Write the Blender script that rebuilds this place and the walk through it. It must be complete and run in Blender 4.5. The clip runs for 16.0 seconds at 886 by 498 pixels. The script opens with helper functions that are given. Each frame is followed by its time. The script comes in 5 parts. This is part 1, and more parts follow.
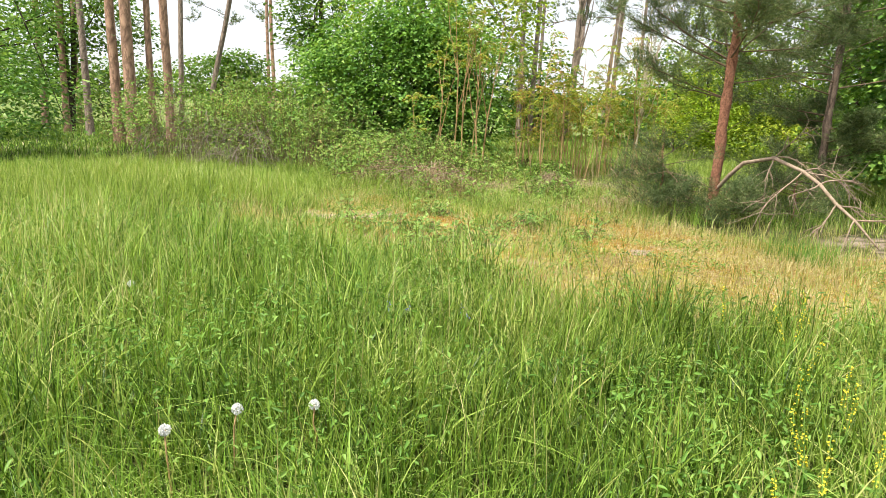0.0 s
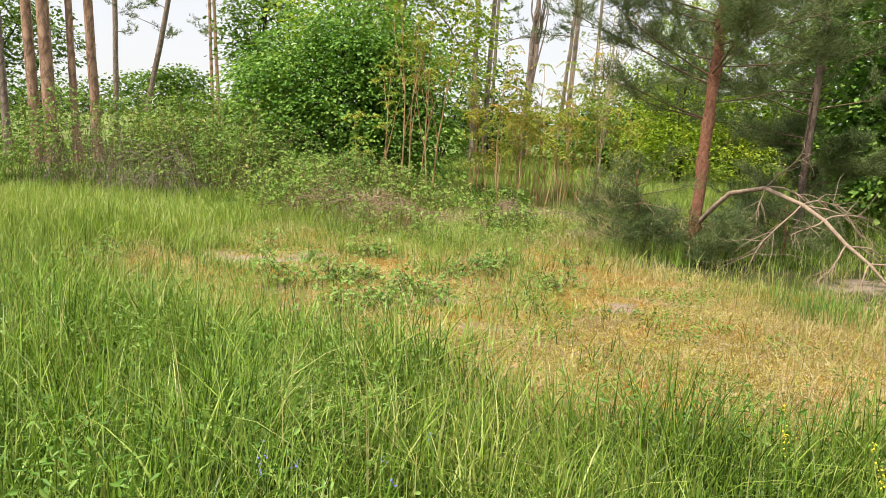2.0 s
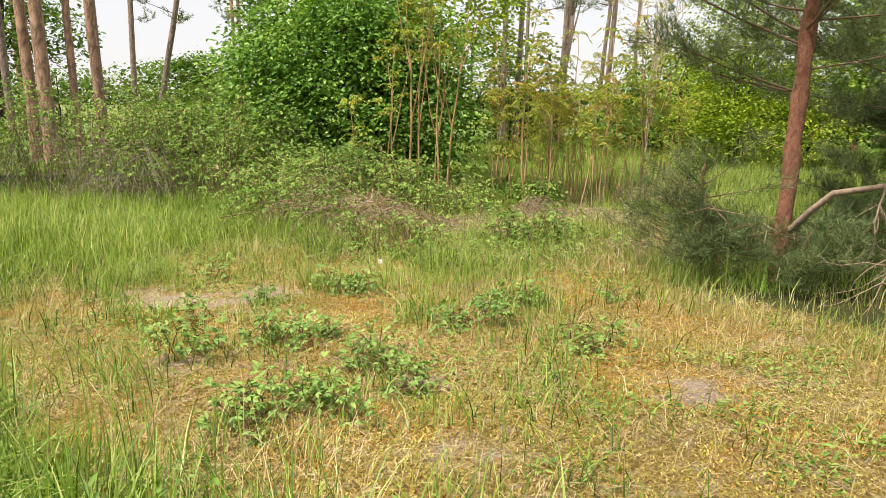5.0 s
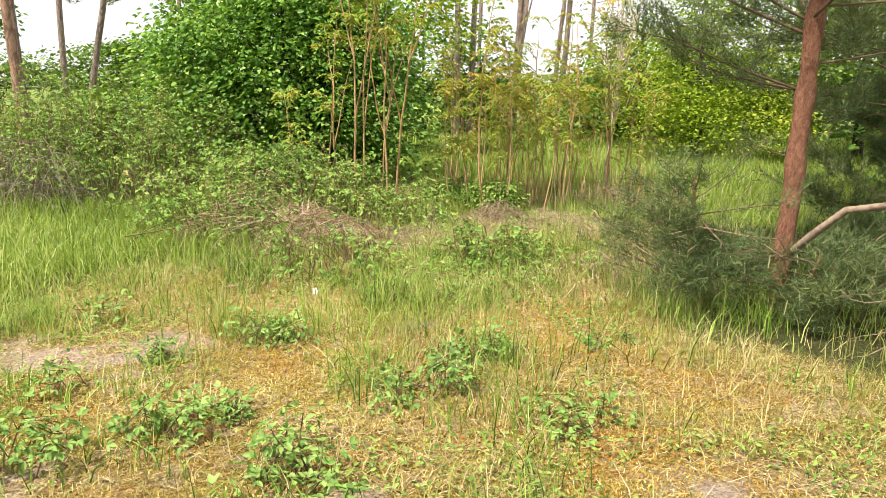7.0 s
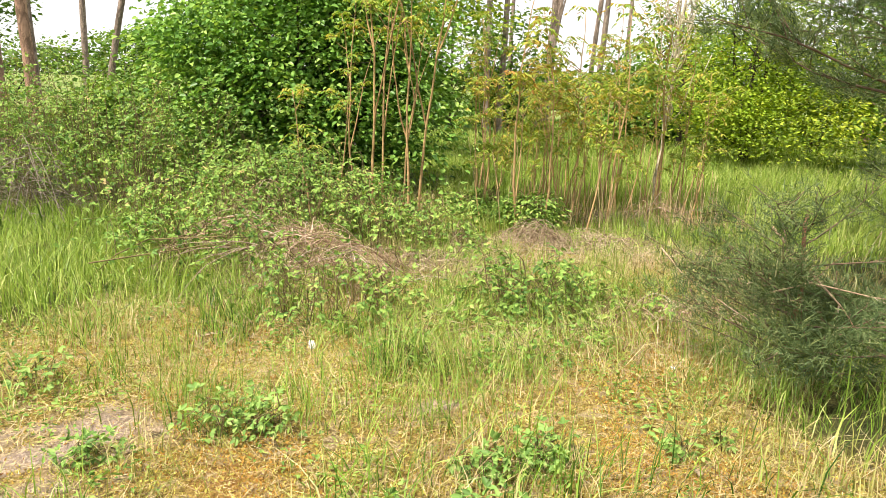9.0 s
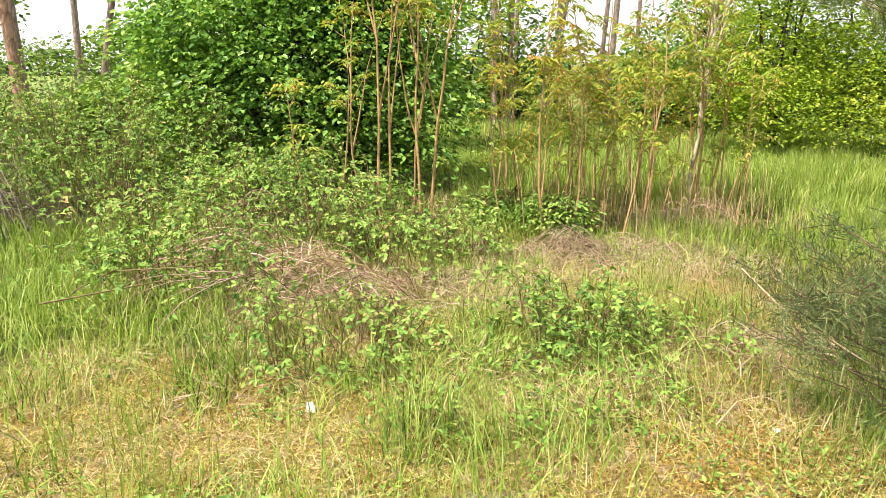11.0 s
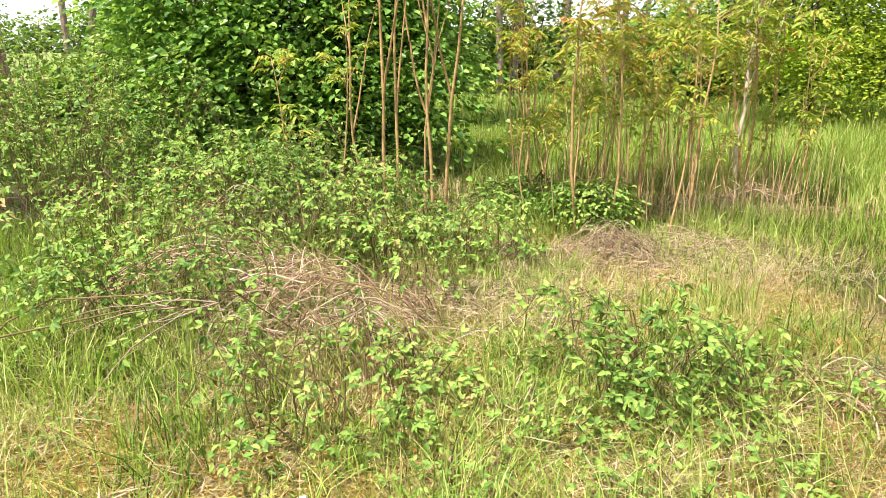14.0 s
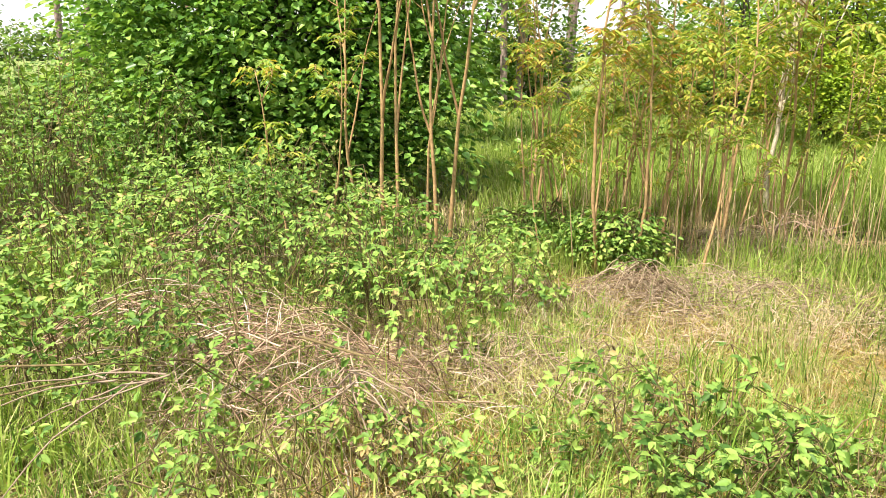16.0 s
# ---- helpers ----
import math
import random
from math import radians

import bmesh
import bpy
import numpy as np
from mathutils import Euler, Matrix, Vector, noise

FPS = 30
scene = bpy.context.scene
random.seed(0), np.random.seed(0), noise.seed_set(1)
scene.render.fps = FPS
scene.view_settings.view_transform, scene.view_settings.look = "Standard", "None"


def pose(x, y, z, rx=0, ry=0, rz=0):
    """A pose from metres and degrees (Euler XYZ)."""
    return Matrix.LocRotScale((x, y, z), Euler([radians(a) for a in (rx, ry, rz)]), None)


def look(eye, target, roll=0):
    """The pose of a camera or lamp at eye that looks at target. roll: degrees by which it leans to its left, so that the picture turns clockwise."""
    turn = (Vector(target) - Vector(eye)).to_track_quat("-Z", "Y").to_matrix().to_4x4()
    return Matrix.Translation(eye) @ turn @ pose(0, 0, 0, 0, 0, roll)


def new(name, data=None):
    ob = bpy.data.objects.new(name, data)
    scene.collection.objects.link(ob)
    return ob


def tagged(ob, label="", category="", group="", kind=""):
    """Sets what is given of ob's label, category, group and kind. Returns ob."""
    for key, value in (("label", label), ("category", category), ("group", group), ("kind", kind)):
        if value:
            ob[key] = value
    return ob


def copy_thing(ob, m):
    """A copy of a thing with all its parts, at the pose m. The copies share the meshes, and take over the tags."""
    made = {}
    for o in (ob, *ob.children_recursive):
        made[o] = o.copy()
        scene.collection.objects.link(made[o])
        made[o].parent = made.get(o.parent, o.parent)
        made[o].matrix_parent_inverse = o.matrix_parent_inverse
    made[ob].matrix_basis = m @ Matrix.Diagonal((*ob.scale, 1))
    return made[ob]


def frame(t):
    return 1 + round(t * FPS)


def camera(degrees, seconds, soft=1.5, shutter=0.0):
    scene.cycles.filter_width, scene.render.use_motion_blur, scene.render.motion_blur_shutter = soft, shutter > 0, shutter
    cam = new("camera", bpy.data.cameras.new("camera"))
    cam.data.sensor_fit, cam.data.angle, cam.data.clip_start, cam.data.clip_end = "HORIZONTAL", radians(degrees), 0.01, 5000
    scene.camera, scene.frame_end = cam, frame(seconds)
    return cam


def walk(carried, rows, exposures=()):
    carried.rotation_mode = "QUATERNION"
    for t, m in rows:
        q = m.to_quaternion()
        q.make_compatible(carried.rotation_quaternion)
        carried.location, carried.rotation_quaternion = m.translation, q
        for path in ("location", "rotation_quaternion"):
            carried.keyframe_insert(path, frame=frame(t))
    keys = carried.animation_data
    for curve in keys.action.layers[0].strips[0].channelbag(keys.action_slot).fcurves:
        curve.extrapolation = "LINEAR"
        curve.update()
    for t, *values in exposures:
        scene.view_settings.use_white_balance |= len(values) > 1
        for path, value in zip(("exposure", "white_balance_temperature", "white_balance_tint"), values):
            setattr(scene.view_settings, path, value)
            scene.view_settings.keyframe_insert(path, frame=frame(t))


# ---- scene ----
cam = camera(63.3, 16.0, 0.5)
EXPO = [(0.0, 0.75, 6450, 10), (1.0, 0.53, 6550, 11), (1.5, 0.53, 6650, 12), (2.5, 0.46, 6650, 12), (3.5, 0.55, 6750, 14), (4.2, 0.45, 6800, 14),
        (7.0, 0.79, 6700, 13), (9.5, 0.92, 6750, 13), (12.5, 1.02, 6700, 13), (16.0, 1.04, 6600, 13)]
PATH = [
    (0, (0.409, 1.777, 1.204), (0.285, 3.739, 0.835), 2.2),
    (0.5, (0.411, 2.103, 1.205), (0.425, 4.07, 0.84), 1.7),
    (1, (0.337, 2.478, 1.22), (0.489, 4.446, 0.898), 2.2),
    (1.5, (0.379, 2.745, 1.219), (0.425, 4.724, 0.931), 0.2),
    (2, (0.446, 3.152, 1.249), (0.446, 5.127, 0.934), 2.4),
    (2.5, (0.501, 3.477, 1.256), (0.53, 5.445, 0.901), 1.5),
    (3, (0.51, 3.903, 1.268), (0.66, 5.862, 0.896), 3.7),
    (3.5, (0.582, 4.191, 1.265), (0.659, 6.156, 0.9), 1.0),
    (4, (0.685, 4.575, 1.278), (0.697, 6.555, 0.992), 4.2),
    (4.2, (0.706, 4.69, 1.278), (0.634, 6.665, 0.972), 2.2),
    (6.3, (0.777, 5.64, 1.446), (0.69, 7.597, 1.044), -0.9),
    (6.5, (0.78, 5.753, 1.439), (0.73, 7.71, 1.031), -0.3),
    (7, (0.753, 6.089, 1.452), (0.77, 8.047, 1.043), 0.6),
    (7.5, (0.749, 6.336, 1.463), (0.699, 8.292, 1.049), -0.7),
    (8, (0.818, 6.7, 1.515), (0.676, 8.657, 1.127), 0.8),
    (8.5, (0.804, 6.938, 1.513), (0.649, 8.884, 1.077), 1.6),
    (9, (0.714, 7.252, 1.541), (0.666, 9.205, 1.11), 1.7),
    (9.5, (0.674, 7.458, 1.54), (0.604, 9.402, 1.074), -0.1),
    (9.7, (0.669, 7.561, 1.535), (0.59, 9.509, 1.089), -0.5),
    (11.8, (0.546, 8.491, 1.546), (0.483, 10.428, 1.055), 0.2),
    (12, (0.546, 8.556, 1.537), (0.456, 10.489, 1.031), -0.0),
    (12.5, (0.573, 8.712, 1.52), (0.401, 10.642, 1.025), 0.6),
    (13, (0.562, 8.829, 1.515), (0.404, 10.75, 0.982), 1.3),
    (13.5, (0.487, 9.016, 1.517), (0.368, 10.939, 0.978), 0.6),
    (14, (0.417, 9.186, 1.525), (0.346, 11.114, 0.995), -0.9),
    (14.5, (0.412, 9.364, 1.515), (0.297, 11.294, 1.002), -1.1),
    (15, (0.425, 9.529, 1.527), (0.3, 11.454, 0.996), 0.1),
    (15.5, (0.407, 9.685, 1.514), (0.308, 11.606, 0.967), 0.4),
    (16, (0.352, 9.889, 1.527), (0.284, 11.825, 1.029), -0.2),
]
walk(cam, [(t, look(eye, target, roll)) for t, eye, target, roll in PATH], EXPO)

# ---- world and sun ----
SUN_EL, SUN_AZ = radians(62), radians(226)
world = bpy.data.worlds.new("World")
scene.world = world
world.use_nodes = True
wt = world.node_tree
sky = wt.nodes.new("ShaderNodeTexSky")
sky.sky_type, sky.sun_disc = "NISHITA", False
sky.sun_elevation, sky.sun_rotation = SUN_EL, SUN_AZ
sky.air_density, sky.dust_density, sky.ozone_density = 1.0, 2.0, 0.8
veil = wt.nodes.new("ShaderNodeMix")  # thin bright cloud over the whole sky
veil.data_type = "RGBA"
veil.inputs[0].default_value, veil.inputs[7].default_value = 0.75, (6.8, 6.9, 7.0, 1)
wt.links.new(sky.outputs[0], veil.inputs[6])
wt.links.new(veil.outputs[2], wt.nodes["Background"].inputs[0])
wt.nodes["Background"].inputs[1].default_value = 0.11
sun = new("sun", bpy.data.lights.new("sun", "SUN"))
sun.data.energy, sun.data.angle, sun.data.color = 5.0, radians(2.5), (1.0, 0.94, 0.84)
sun_dir = Vector((math.sin(SUN_AZ) * math.cos(SUN_EL), math.cos(SUN_AZ) * math.cos(SUN_EL), math.sin(SUN_EL)))
sun.matrix_world = look(sun_dir * 60, (0, 0, 0))

rng = np.random.default_rng(11)


# ---- plan: relief and regions ----
def smooth(a, b, v):
    u = np.clip((v - a) / (b - a), 0, 1)
    return u * u * (3 - 2 * u)


def lattice(i, j, s):
    n = (i * 374761393 + j * 668265263 + s * 974711) & 0x7FFFFFFF
    n = ((n ^ (n >> 13)) * 1274126177) & 0x7FFFFFFF
    return (n ^ (n >> 16)) % 10007 / 10006.0


def vnoise(x, y, scale, s=0):
    x, y = np.asarray(x, float) / scale, np.asarray(y, float) / scale
    i, j = np.floor(x).astype(np.int64), np.floor(y).astype(np.int64)
    u, v = smooth(0, 1, x - i), smooth(0, 1, y - j)
    a = lattice(i, j, s) * (1 - u) + lattice(i + 1, j, s) * u
    b = lattice(i, j + 1, s) * (1 - u) + lattice(i + 1, j + 1, s) * u
    return a * (1 - v) + b * v


def relief(x, y):
    x, y = np.asarray(x, float), np.asarray(y, float)
    near = 1 - smooth(40, 90, np.hypot(x, y - 10))
    z = -0.24 * (1 - smooth(1.5, 7.0, y)) * near
    z = z - 0.16 * smooth(-4.5, -9, x) * near + 0.05 * smooth(3.5, 6, x) * near
    z = z + near * (0.05 * (vnoise(x, y, 1.7, 3) - 0.5) + 0.02 * (vnoise(x, y, 0.45, 4) - 0.5))
    z = z + 0.10 * np.exp(-(((x + 0.6) / 1.3) ** 2 + ((y - 13.3) / 0.9) ** 2))
    return z + 0.016 * np.clip(y - 70, 0, 420) * smooth(60, 120, y)


PATCH = np.array([(-3.3, 9.9), (-2.0, 8.3), (-0.9, 7.45), (0.2, 7.05), (0.6, 6.25), (2.0, 5.9), (3.5, 6.4), (4.3, 7.6), (4.5, 8.9), (3.6, 9.6), (2.75, 10.4), (2.3, 11.5),
                  (1.0, 11.7), (-0.4, 12.1), (-1.5, 12.25), (-2.3, 11.6), (-3.0, 10.8)])


def inside(poly, x, y):
    """Distance into the polygon, negative outside."""
    x, y = np.asarray(x, float), np.asarray(y, float)
    hit, dist = np.zeros(x.shape, bool), np.full(x.shape, 1e9)
    for (ax, ay), (bx, by) in zip(poly, np.roll(poly, -1, 0)):
        dx, dy = bx - ax, by - ay
        u = np.clip(((x - ax) * dx + (y - ay) * dy) / (dx * dx + dy * dy), 0, 1)
        dist = np.minimum(dist, np.hypot(x - ax - u * dx, y - ay - u * dy))
        cross = ((ay > y) != (by > y)) & (x < dx * (y - ay) / (dy + 1e-12) + ax)
        hit ^= cross
    return np.where(hit, dist, -dist)


def dry(x, y):
    """1 in the bare mossy clearing, 0 in lush grass."""
    d = inside(PATCH, x, y) + 0.9 * (vnoise(x, y, 0.8, 9) - 0.5) + 0.4 * (vnoise(x, y, 0.25, 10) - 0.5)
    core = smooth(-0.35, 0.45, d)
    verge = 0.9 * (1 - smooth(1.0, 2.4, abs(np.asarray(x) - 1.0))) * smooth(10.6, 11.4, y) * (1 - smooth(14.6, 15.6, y)) * (0.6 + 0.8 * vnoise(x, y, 0.5, 12))
    return np.maximum(core, verge)


def sandy(x, y):
    s = np.zeros(np.shape(x))
    for cx, cy, rx, ry in ((-1.2, 9.95, 0.7, 0.42), (5.5, 9.5, 1.3, 0.7), (4.7, 8.7, 0.8, 0.35), (3.7, 7.3, 0.5, 0.25), (1.9, 8.5, 0.45, 0.3), (0.55, 7.7, 0.4, 0.22), (2.35, 9.35, 0.4, 0.22), (0.4, 8.5, 0.3, 0.16), (0.6, 10.6, 0.25, 0.2), (-0.9, 8.6, 0.5, 0.2)):
        s = np.maximum(s, (1 - np.hypot((x - cx) / rx, (y - cy) / ry) * 0.72) * (1.0 if rx > 0.6 else 0.32))
    return (s > 0) * smooth(0.0, 0.25, s) * smooth(0.24, 0.66, s + 0.9 * (vnoise(x, y, 0.3, 21) - 0.5) + 0.7 * (vnoise(x, y, 0.1, 22) - 0.5))


# ---- materials ----
def material(name):
    m = bpy.data.materials.new(name)
    m.use_nodes = True
    nt = m.node_tree
    nt.nodes.clear()
    return m, nt, nt.nodes.new("ShaderNodeOutputMaterial")


def ramp(nt, fac, stops):
    r = nt.nodes.new("ShaderNodeValToRGB")
    while len(r.color_ramp.elements) < len(stops):
        r.color_ramp.elements.new(0.5)
    for e, (p, c) in zip(r.color_ramp.elements, stops):
        e.position, e.color = p, (*c, 1)
    nt.links.new(fac, r.inputs[0])
    return r.outputs[0]


def noise_node(nt, scale, detail=3.0, rough=0.6, vec=None):
    n = nt.nodes.new("ShaderNodeTexNoise")
    n.inputs["Scale"].default_value, n.inputs["Detail"].default_value, n.inputs["Roughness"].default_value = scale, detail, rough
    if vec is None:
        vec = nt.nodes.new("ShaderNodeNewGeometry").outputs["Position"]
    nt.links.new(vec, n.inputs["Vector"])
    return n.outputs["Fac"]


def mix(nt, fac, a, b, kind="MIX"):
    n = nt.nodes.new("ShaderNodeMix")
    n.data_type, n.blend_type = "RGBA", kind
    for value, socket in ((fac, n.inputs[0]), (a, n.inputs[6]), (b, n.inputs[7])):
        if isinstance(value, bpy.types.NodeSocket):
            nt.links.new(value, socket)
        elif isinstance(value, tuple):
            socket.default_value = (*value, 1)
        else:
            socket.default_value = value
    return n.outputs[2]


def leaf_mat(name, stops, through_light=0.35, rough=0.55, patch=1.2):
    """Thin foliage: colour varies from leaf to leaf and in drifts; some light comes through."""
    m, nt, out = material(name)
    geo = nt.nodes.new("ShaderNodeNewGeometry")
    n = noise_node(nt, patch, 2.0)
    add = nt.nodes.new("ShaderNodeMath")
    add.operation = "MULTIPLY_ADD"
    nt.links.new(geo.outputs["Random Per Island"], add.inputs[0])
    add.inputs[1].default_value = 0.86
    sub = nt.nodes.new("ShaderNodeMath")
    sub.operation = "MULTIPLY_ADD"
    nt.links.new(n, sub.inputs[0])
    sub.inputs[1].default_value, sub.inputs[2].default_value = 1.2, -0.54
    nt.links.new(sub.outputs[0], add.inputs[2])
    col = ramp(nt, add.outputs[0], stops)
    b = nt.nodes.new("ShaderNodeBsdfPrincipled")
    nt.links.new(col, b.inputs["Base Color"])
    b.inputs["Roughness"].default_value = rough
    b.inputs["Specular IOR Level"].default_value = 0.22
    t = nt.nodes.new("ShaderNodeBsdfTranslucent")
    nt.links.new(mix(nt, 1.0, col, (1.0, 0.98, 0.5), "MULTIPLY"), t.inputs["Color"])
    s = nt.nodes.new("ShaderNodeMixShader")
    s.inputs[0].default_value = through_light * 0.78
    nt.links.new(b.outputs[0], s.inputs[1])
    nt.links.new(t.outputs[0], s.inputs[2])
    nt.links.new(s.outputs[0], out.inputs[0])
    return m


def bark_mat(name, low, high, scale=9.0, stretch=0.35, bump=0.6):
    m, nt, out = material(name)
    tc = nt.nodes.new("ShaderNodeTexCoord")
    mp = nt.nodes.new("ShaderNodeMapping")
    mp.inputs["Scale"].default_value = (1, 1, stretch)
    nt.links.new(tc.outputs["Object"], mp.inputs[0])
    v = nt.nodes.new("ShaderNodeTexVoronoi")
    v.feature = "DISTANCE_TO_EDGE"
    v.inputs["Scale"].default_value = scale
    n1 = noise_node(nt, scale * 1.5, 5.0, 0.7, mp.outputs[0])
    warp = mix(nt, 0.25, mp.outputs[0], n1)
    nt.links.new(warp, v.inputs["Vector"])
    crack = ramp(nt, v.outputs["Distance"], ((0.0, (0.25, 0.25, 0.25)), (0.18, (1, 1, 1))))
    col = ramp(nt, n1, ((0.25, low), (0.75, high)))
    b = nt.nodes.new("ShaderNodeBsdfPrincipled")
    nt.links.new(mix(nt, 0.75, col, crack, "MULTIPLY"), b.inputs["Base Color"])
    b.inputs["Roughness"].default_value = 0.9
    b.inputs["Specular IOR Level"].default_value = 0.15
    bp = nt.nodes.new("ShaderNodeBump")
    bp.inputs["Strength"].default_value, bp.inputs["Distance"].default_value = bump, 0.02
    nt.links.new(v.outputs["Distance"], bp.inputs["Height"])
    nt.links.new(bp.outputs[0], b.inputs["Normal"])
    nt.links.new(b.outputs[0], out.inputs[0])
    return m


def twig_mat(name, stops, rough=0.85):
    m, nt, out = material(name)
    geo = nt.nodes.new("ShaderNodeNewGeometry")
    n = noise_node(nt, 30.0, 3.0)
    b = nt.nodes.new("ShaderNodeBsdfPrincipled")
    col = ramp(nt, geo.outputs["Random Per Island"], stops)
    dark = ramp(nt, n, ((0.3, (0.55, 0.52, 0.5)), (0.7, (1.05, 1.03, 1.0))))
    nt.links.new(mix(nt, 1.0, col, dark, "MULTIPLY"), b.inputs["Base Color"])
    b.inputs["Roughness"].default_value = rough
    b.inputs["Specular IOR Level"].default_value = 0.15
    nt.links.new(b.outputs[0], out.inputs[0])
    return m


def ground_mat():
    m, nt, out = material("ground_soil_moss_sand")

    def attr(name):
        a = nt.nodes.new("ShaderNodeAttribute")
        a.attribute_name = name
        return a.outputs["Fac"]
    mid, big = noise_node(nt, 9, 4, 0.65), noise_node(nt, 1.6, 3)
    grain = nt.nodes.new("ShaderNodeTexVoronoi")
    grain.inputs["Scale"].default_value = 85
    nt.links.new(nt.nodes.new("ShaderNodeNewGeometry").outputs["Position"], grain.inputs["Vector"])
    fine = mix(nt, 0.5, noise_node(nt, 70, 6, 0.8), grain.outputs["Color"], "OVERLAY")
    soil = ramp(nt, fine, ((0.3, (0.04, 0.045, 0.016)), (0.7, (0.11, 0.12, 0.035))))
    moss = ramp(nt, fine, ((0.28, (0.15, 0.095, 0.03)), (0.5, (0.33, 0.24, 0.06)), (0.75, (0.52, 0.40, 0.13))))
    rust = ramp(nt, fine, ((0.3, (0.22, 0.11, 0.03)), (0.7, (0.50, 0.30, 0.09))))
    straw = ramp(nt, fine, ((0.3, (0.25, 0.175, 0.09)), (0.7, (0.54, 0.43, 0.235))))
    sand = ramp(nt, fine, ((0.25, (0.28, 0.20, 0.145)), (0.75, (0.60, 0.48, 0.38))))
    patchy = ramp(nt, mid, ((0.5, (0, 0, 0)), (0.62, (1, 1, 1))))
    rusty = ramp(nt, big, ((0.56, (0, 0, 0)), (0.68, (1, 1, 1))))
    d = mix(nt, rusty, moss, rust)
    d = mix(nt, patchy, d, straw)
    c = mix(nt, attr("dry"), soil, d)
    c = mix(nt, attr("sand"), c, sand)
    field = ramp(nt, noise_node(nt, 0.05, 3), ((0.3, (0.13, 0.19, 0.05)), (0.7, (0.23, 0.27, 0.08))))
    c = mix(nt, attr("far"), c, field)
    b = nt.nodes.new("ShaderNodeBsdfPrincipled")
    nt.links.new(c, b.inputs["Base Color"])
    b.inputs["Roughness"].default_value = 0.95
    b.inputs["Specular IOR Level"].default_value = 0.15
    bp = nt.nodes.new("ShaderNodeBump")
    bp.inputs["Strength"].default_value, bp.inputs["Distance"].default_value = 1.0, 0.03
    nt.links.new(fine, bp.inputs["Height"])
    nt.links.new(bp.outputs[0], b.inputs["Normal"])
    nt.links.new(b.outputs[0], out.inputs[0])
    return m


def plain_mat(name, low, high, scale, rough=0.7):
    m, nt, out = material(name)
    b = nt.nodes.new("ShaderNodeBsdfPrincipled")
    nt.links.new(ramp(nt, noise_node(nt, scale, 4), ((0.3, low), (0.7, high))), b.inputs["Base Color"])
    b.inputs["Roughness"].default_value = rough
    b.inputs["Specular IOR Level"].default_value = 0.15
    nt.links.new(b.outputs[0], out.inputs[0])
    return m


M_GROUND = ground_mat()
M_GRASS = leaf_mat("meadow_grass", ((0.0, (0.03, 0.075, 0.01)), (0.3, (0.10, 0.20, 0.022)), (0.6, (0.225, 0.38, 0.045)), (0.87, (0.38, 0.50, 0.12)), (1.0, (0.57, 0.54, 0.27))), 0.36, 0.38, 0.5)
M_GRASSLIGHT = leaf_mat("light_meadow_grass", ((0.0, (0.09, 0.155, 0.02)), (0.3, (0.20, 0.31, 0.045)), (0.65, (0.34, 0.46, 0.085)), (1.0, (0.56, 0.56, 0.22))), 0.4, 0.4, 0.5)
# darker grass; also carries the painted shade under the right-hand trees
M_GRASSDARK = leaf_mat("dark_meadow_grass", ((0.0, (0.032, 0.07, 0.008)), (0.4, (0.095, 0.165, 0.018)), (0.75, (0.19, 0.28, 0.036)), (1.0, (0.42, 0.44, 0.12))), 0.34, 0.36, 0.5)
M_SEDGE = leaf_mat("thin_grass", ((0.0, (0.18, 0.22, 0.045)), (0.5, (0.36, 0.37, 0.10)), (1.0, (0.58, 0.49, 0.26))), 0.35, 0.6, 0.9)
M_STRAW = leaf_mat("dry_straw", ((0.0, (0.25, 0.165, 0.08)), (0.5, (0.48, 0.37, 0.18)), (1.0, (0.68, 0.57, 0.33))), 0.15, 0.7, 1.0)
M_DRYMAT = leaf_mat("matted_dead_grass", ((0.0, (0.17, 0.115, 0.07)), (0.5, (0.37, 0.275, 0.175)), (1.0, (0.58, 0.48, 0.34))), 0.12, 0.8, 1.0)
M_MOSS = leaf_mat("yellow_moss", ((0.0, (0.36, 0.16, 0.03)), (0.14, (0.46, 0.27, 0.06)), (0.3, (0.48, 0.37, 0.08)), (0.55, (0.44, 0.45, 0.09)), (0.75, (0.56, 0.50, 0.13)), (1.0, (0.66, 0.58, 0.24))), 0.3, 0.8, 2.2)
M_RUSTMOSS = leaf_mat("rust_moss", ((0.0, (0.34, 0.17, 0.035)), (0.5, (0.52, 0.29, 0.06)), (1.0, (0.64, 0.42, 0.11))), 0.3, 0.8, 2.0)
M_WEED = leaf_mat("clover_leaf", ((0.0, (0.07, 0.16, 0.022)), (0.6, (0.15, 0.29, 0.045)), (1.0, (0.26, 0.40, 0.09))), 0.35, 0.45, 1.0)
M_HAZEL = leaf_mat("hazel_leaf", ((0.0, (0.065, 0.16, 0.03)), (0.5, (0.175, 0.345, 0.062)), (1.0, (0.37, 0.53, 0.12))), 0.42, 0.36, 0.8)
M_BRAMBLE = leaf_mat("bramble_leaf", ((0.0, (0.06, 0.14, 0.024)), (0.45, (0.185, 0.32, 0.058)), (0.85, (0.31, 0.44, 0.095)), (0.96, (0.38, 0.44, 0.12)), (1.0, (0.42, 0.31, 0.13))), 0.38, 0.5, 1.3)
M_SEEDLING = leaf_mat("bramble_seedling_leaf", ((0.0, (0.09, 0.18, 0.035)), (0.5, (0.20, 0.345, 0.075)), (1.0, (0.35, 0.47, 0.13))), 0.35, 0.5, 1.3)
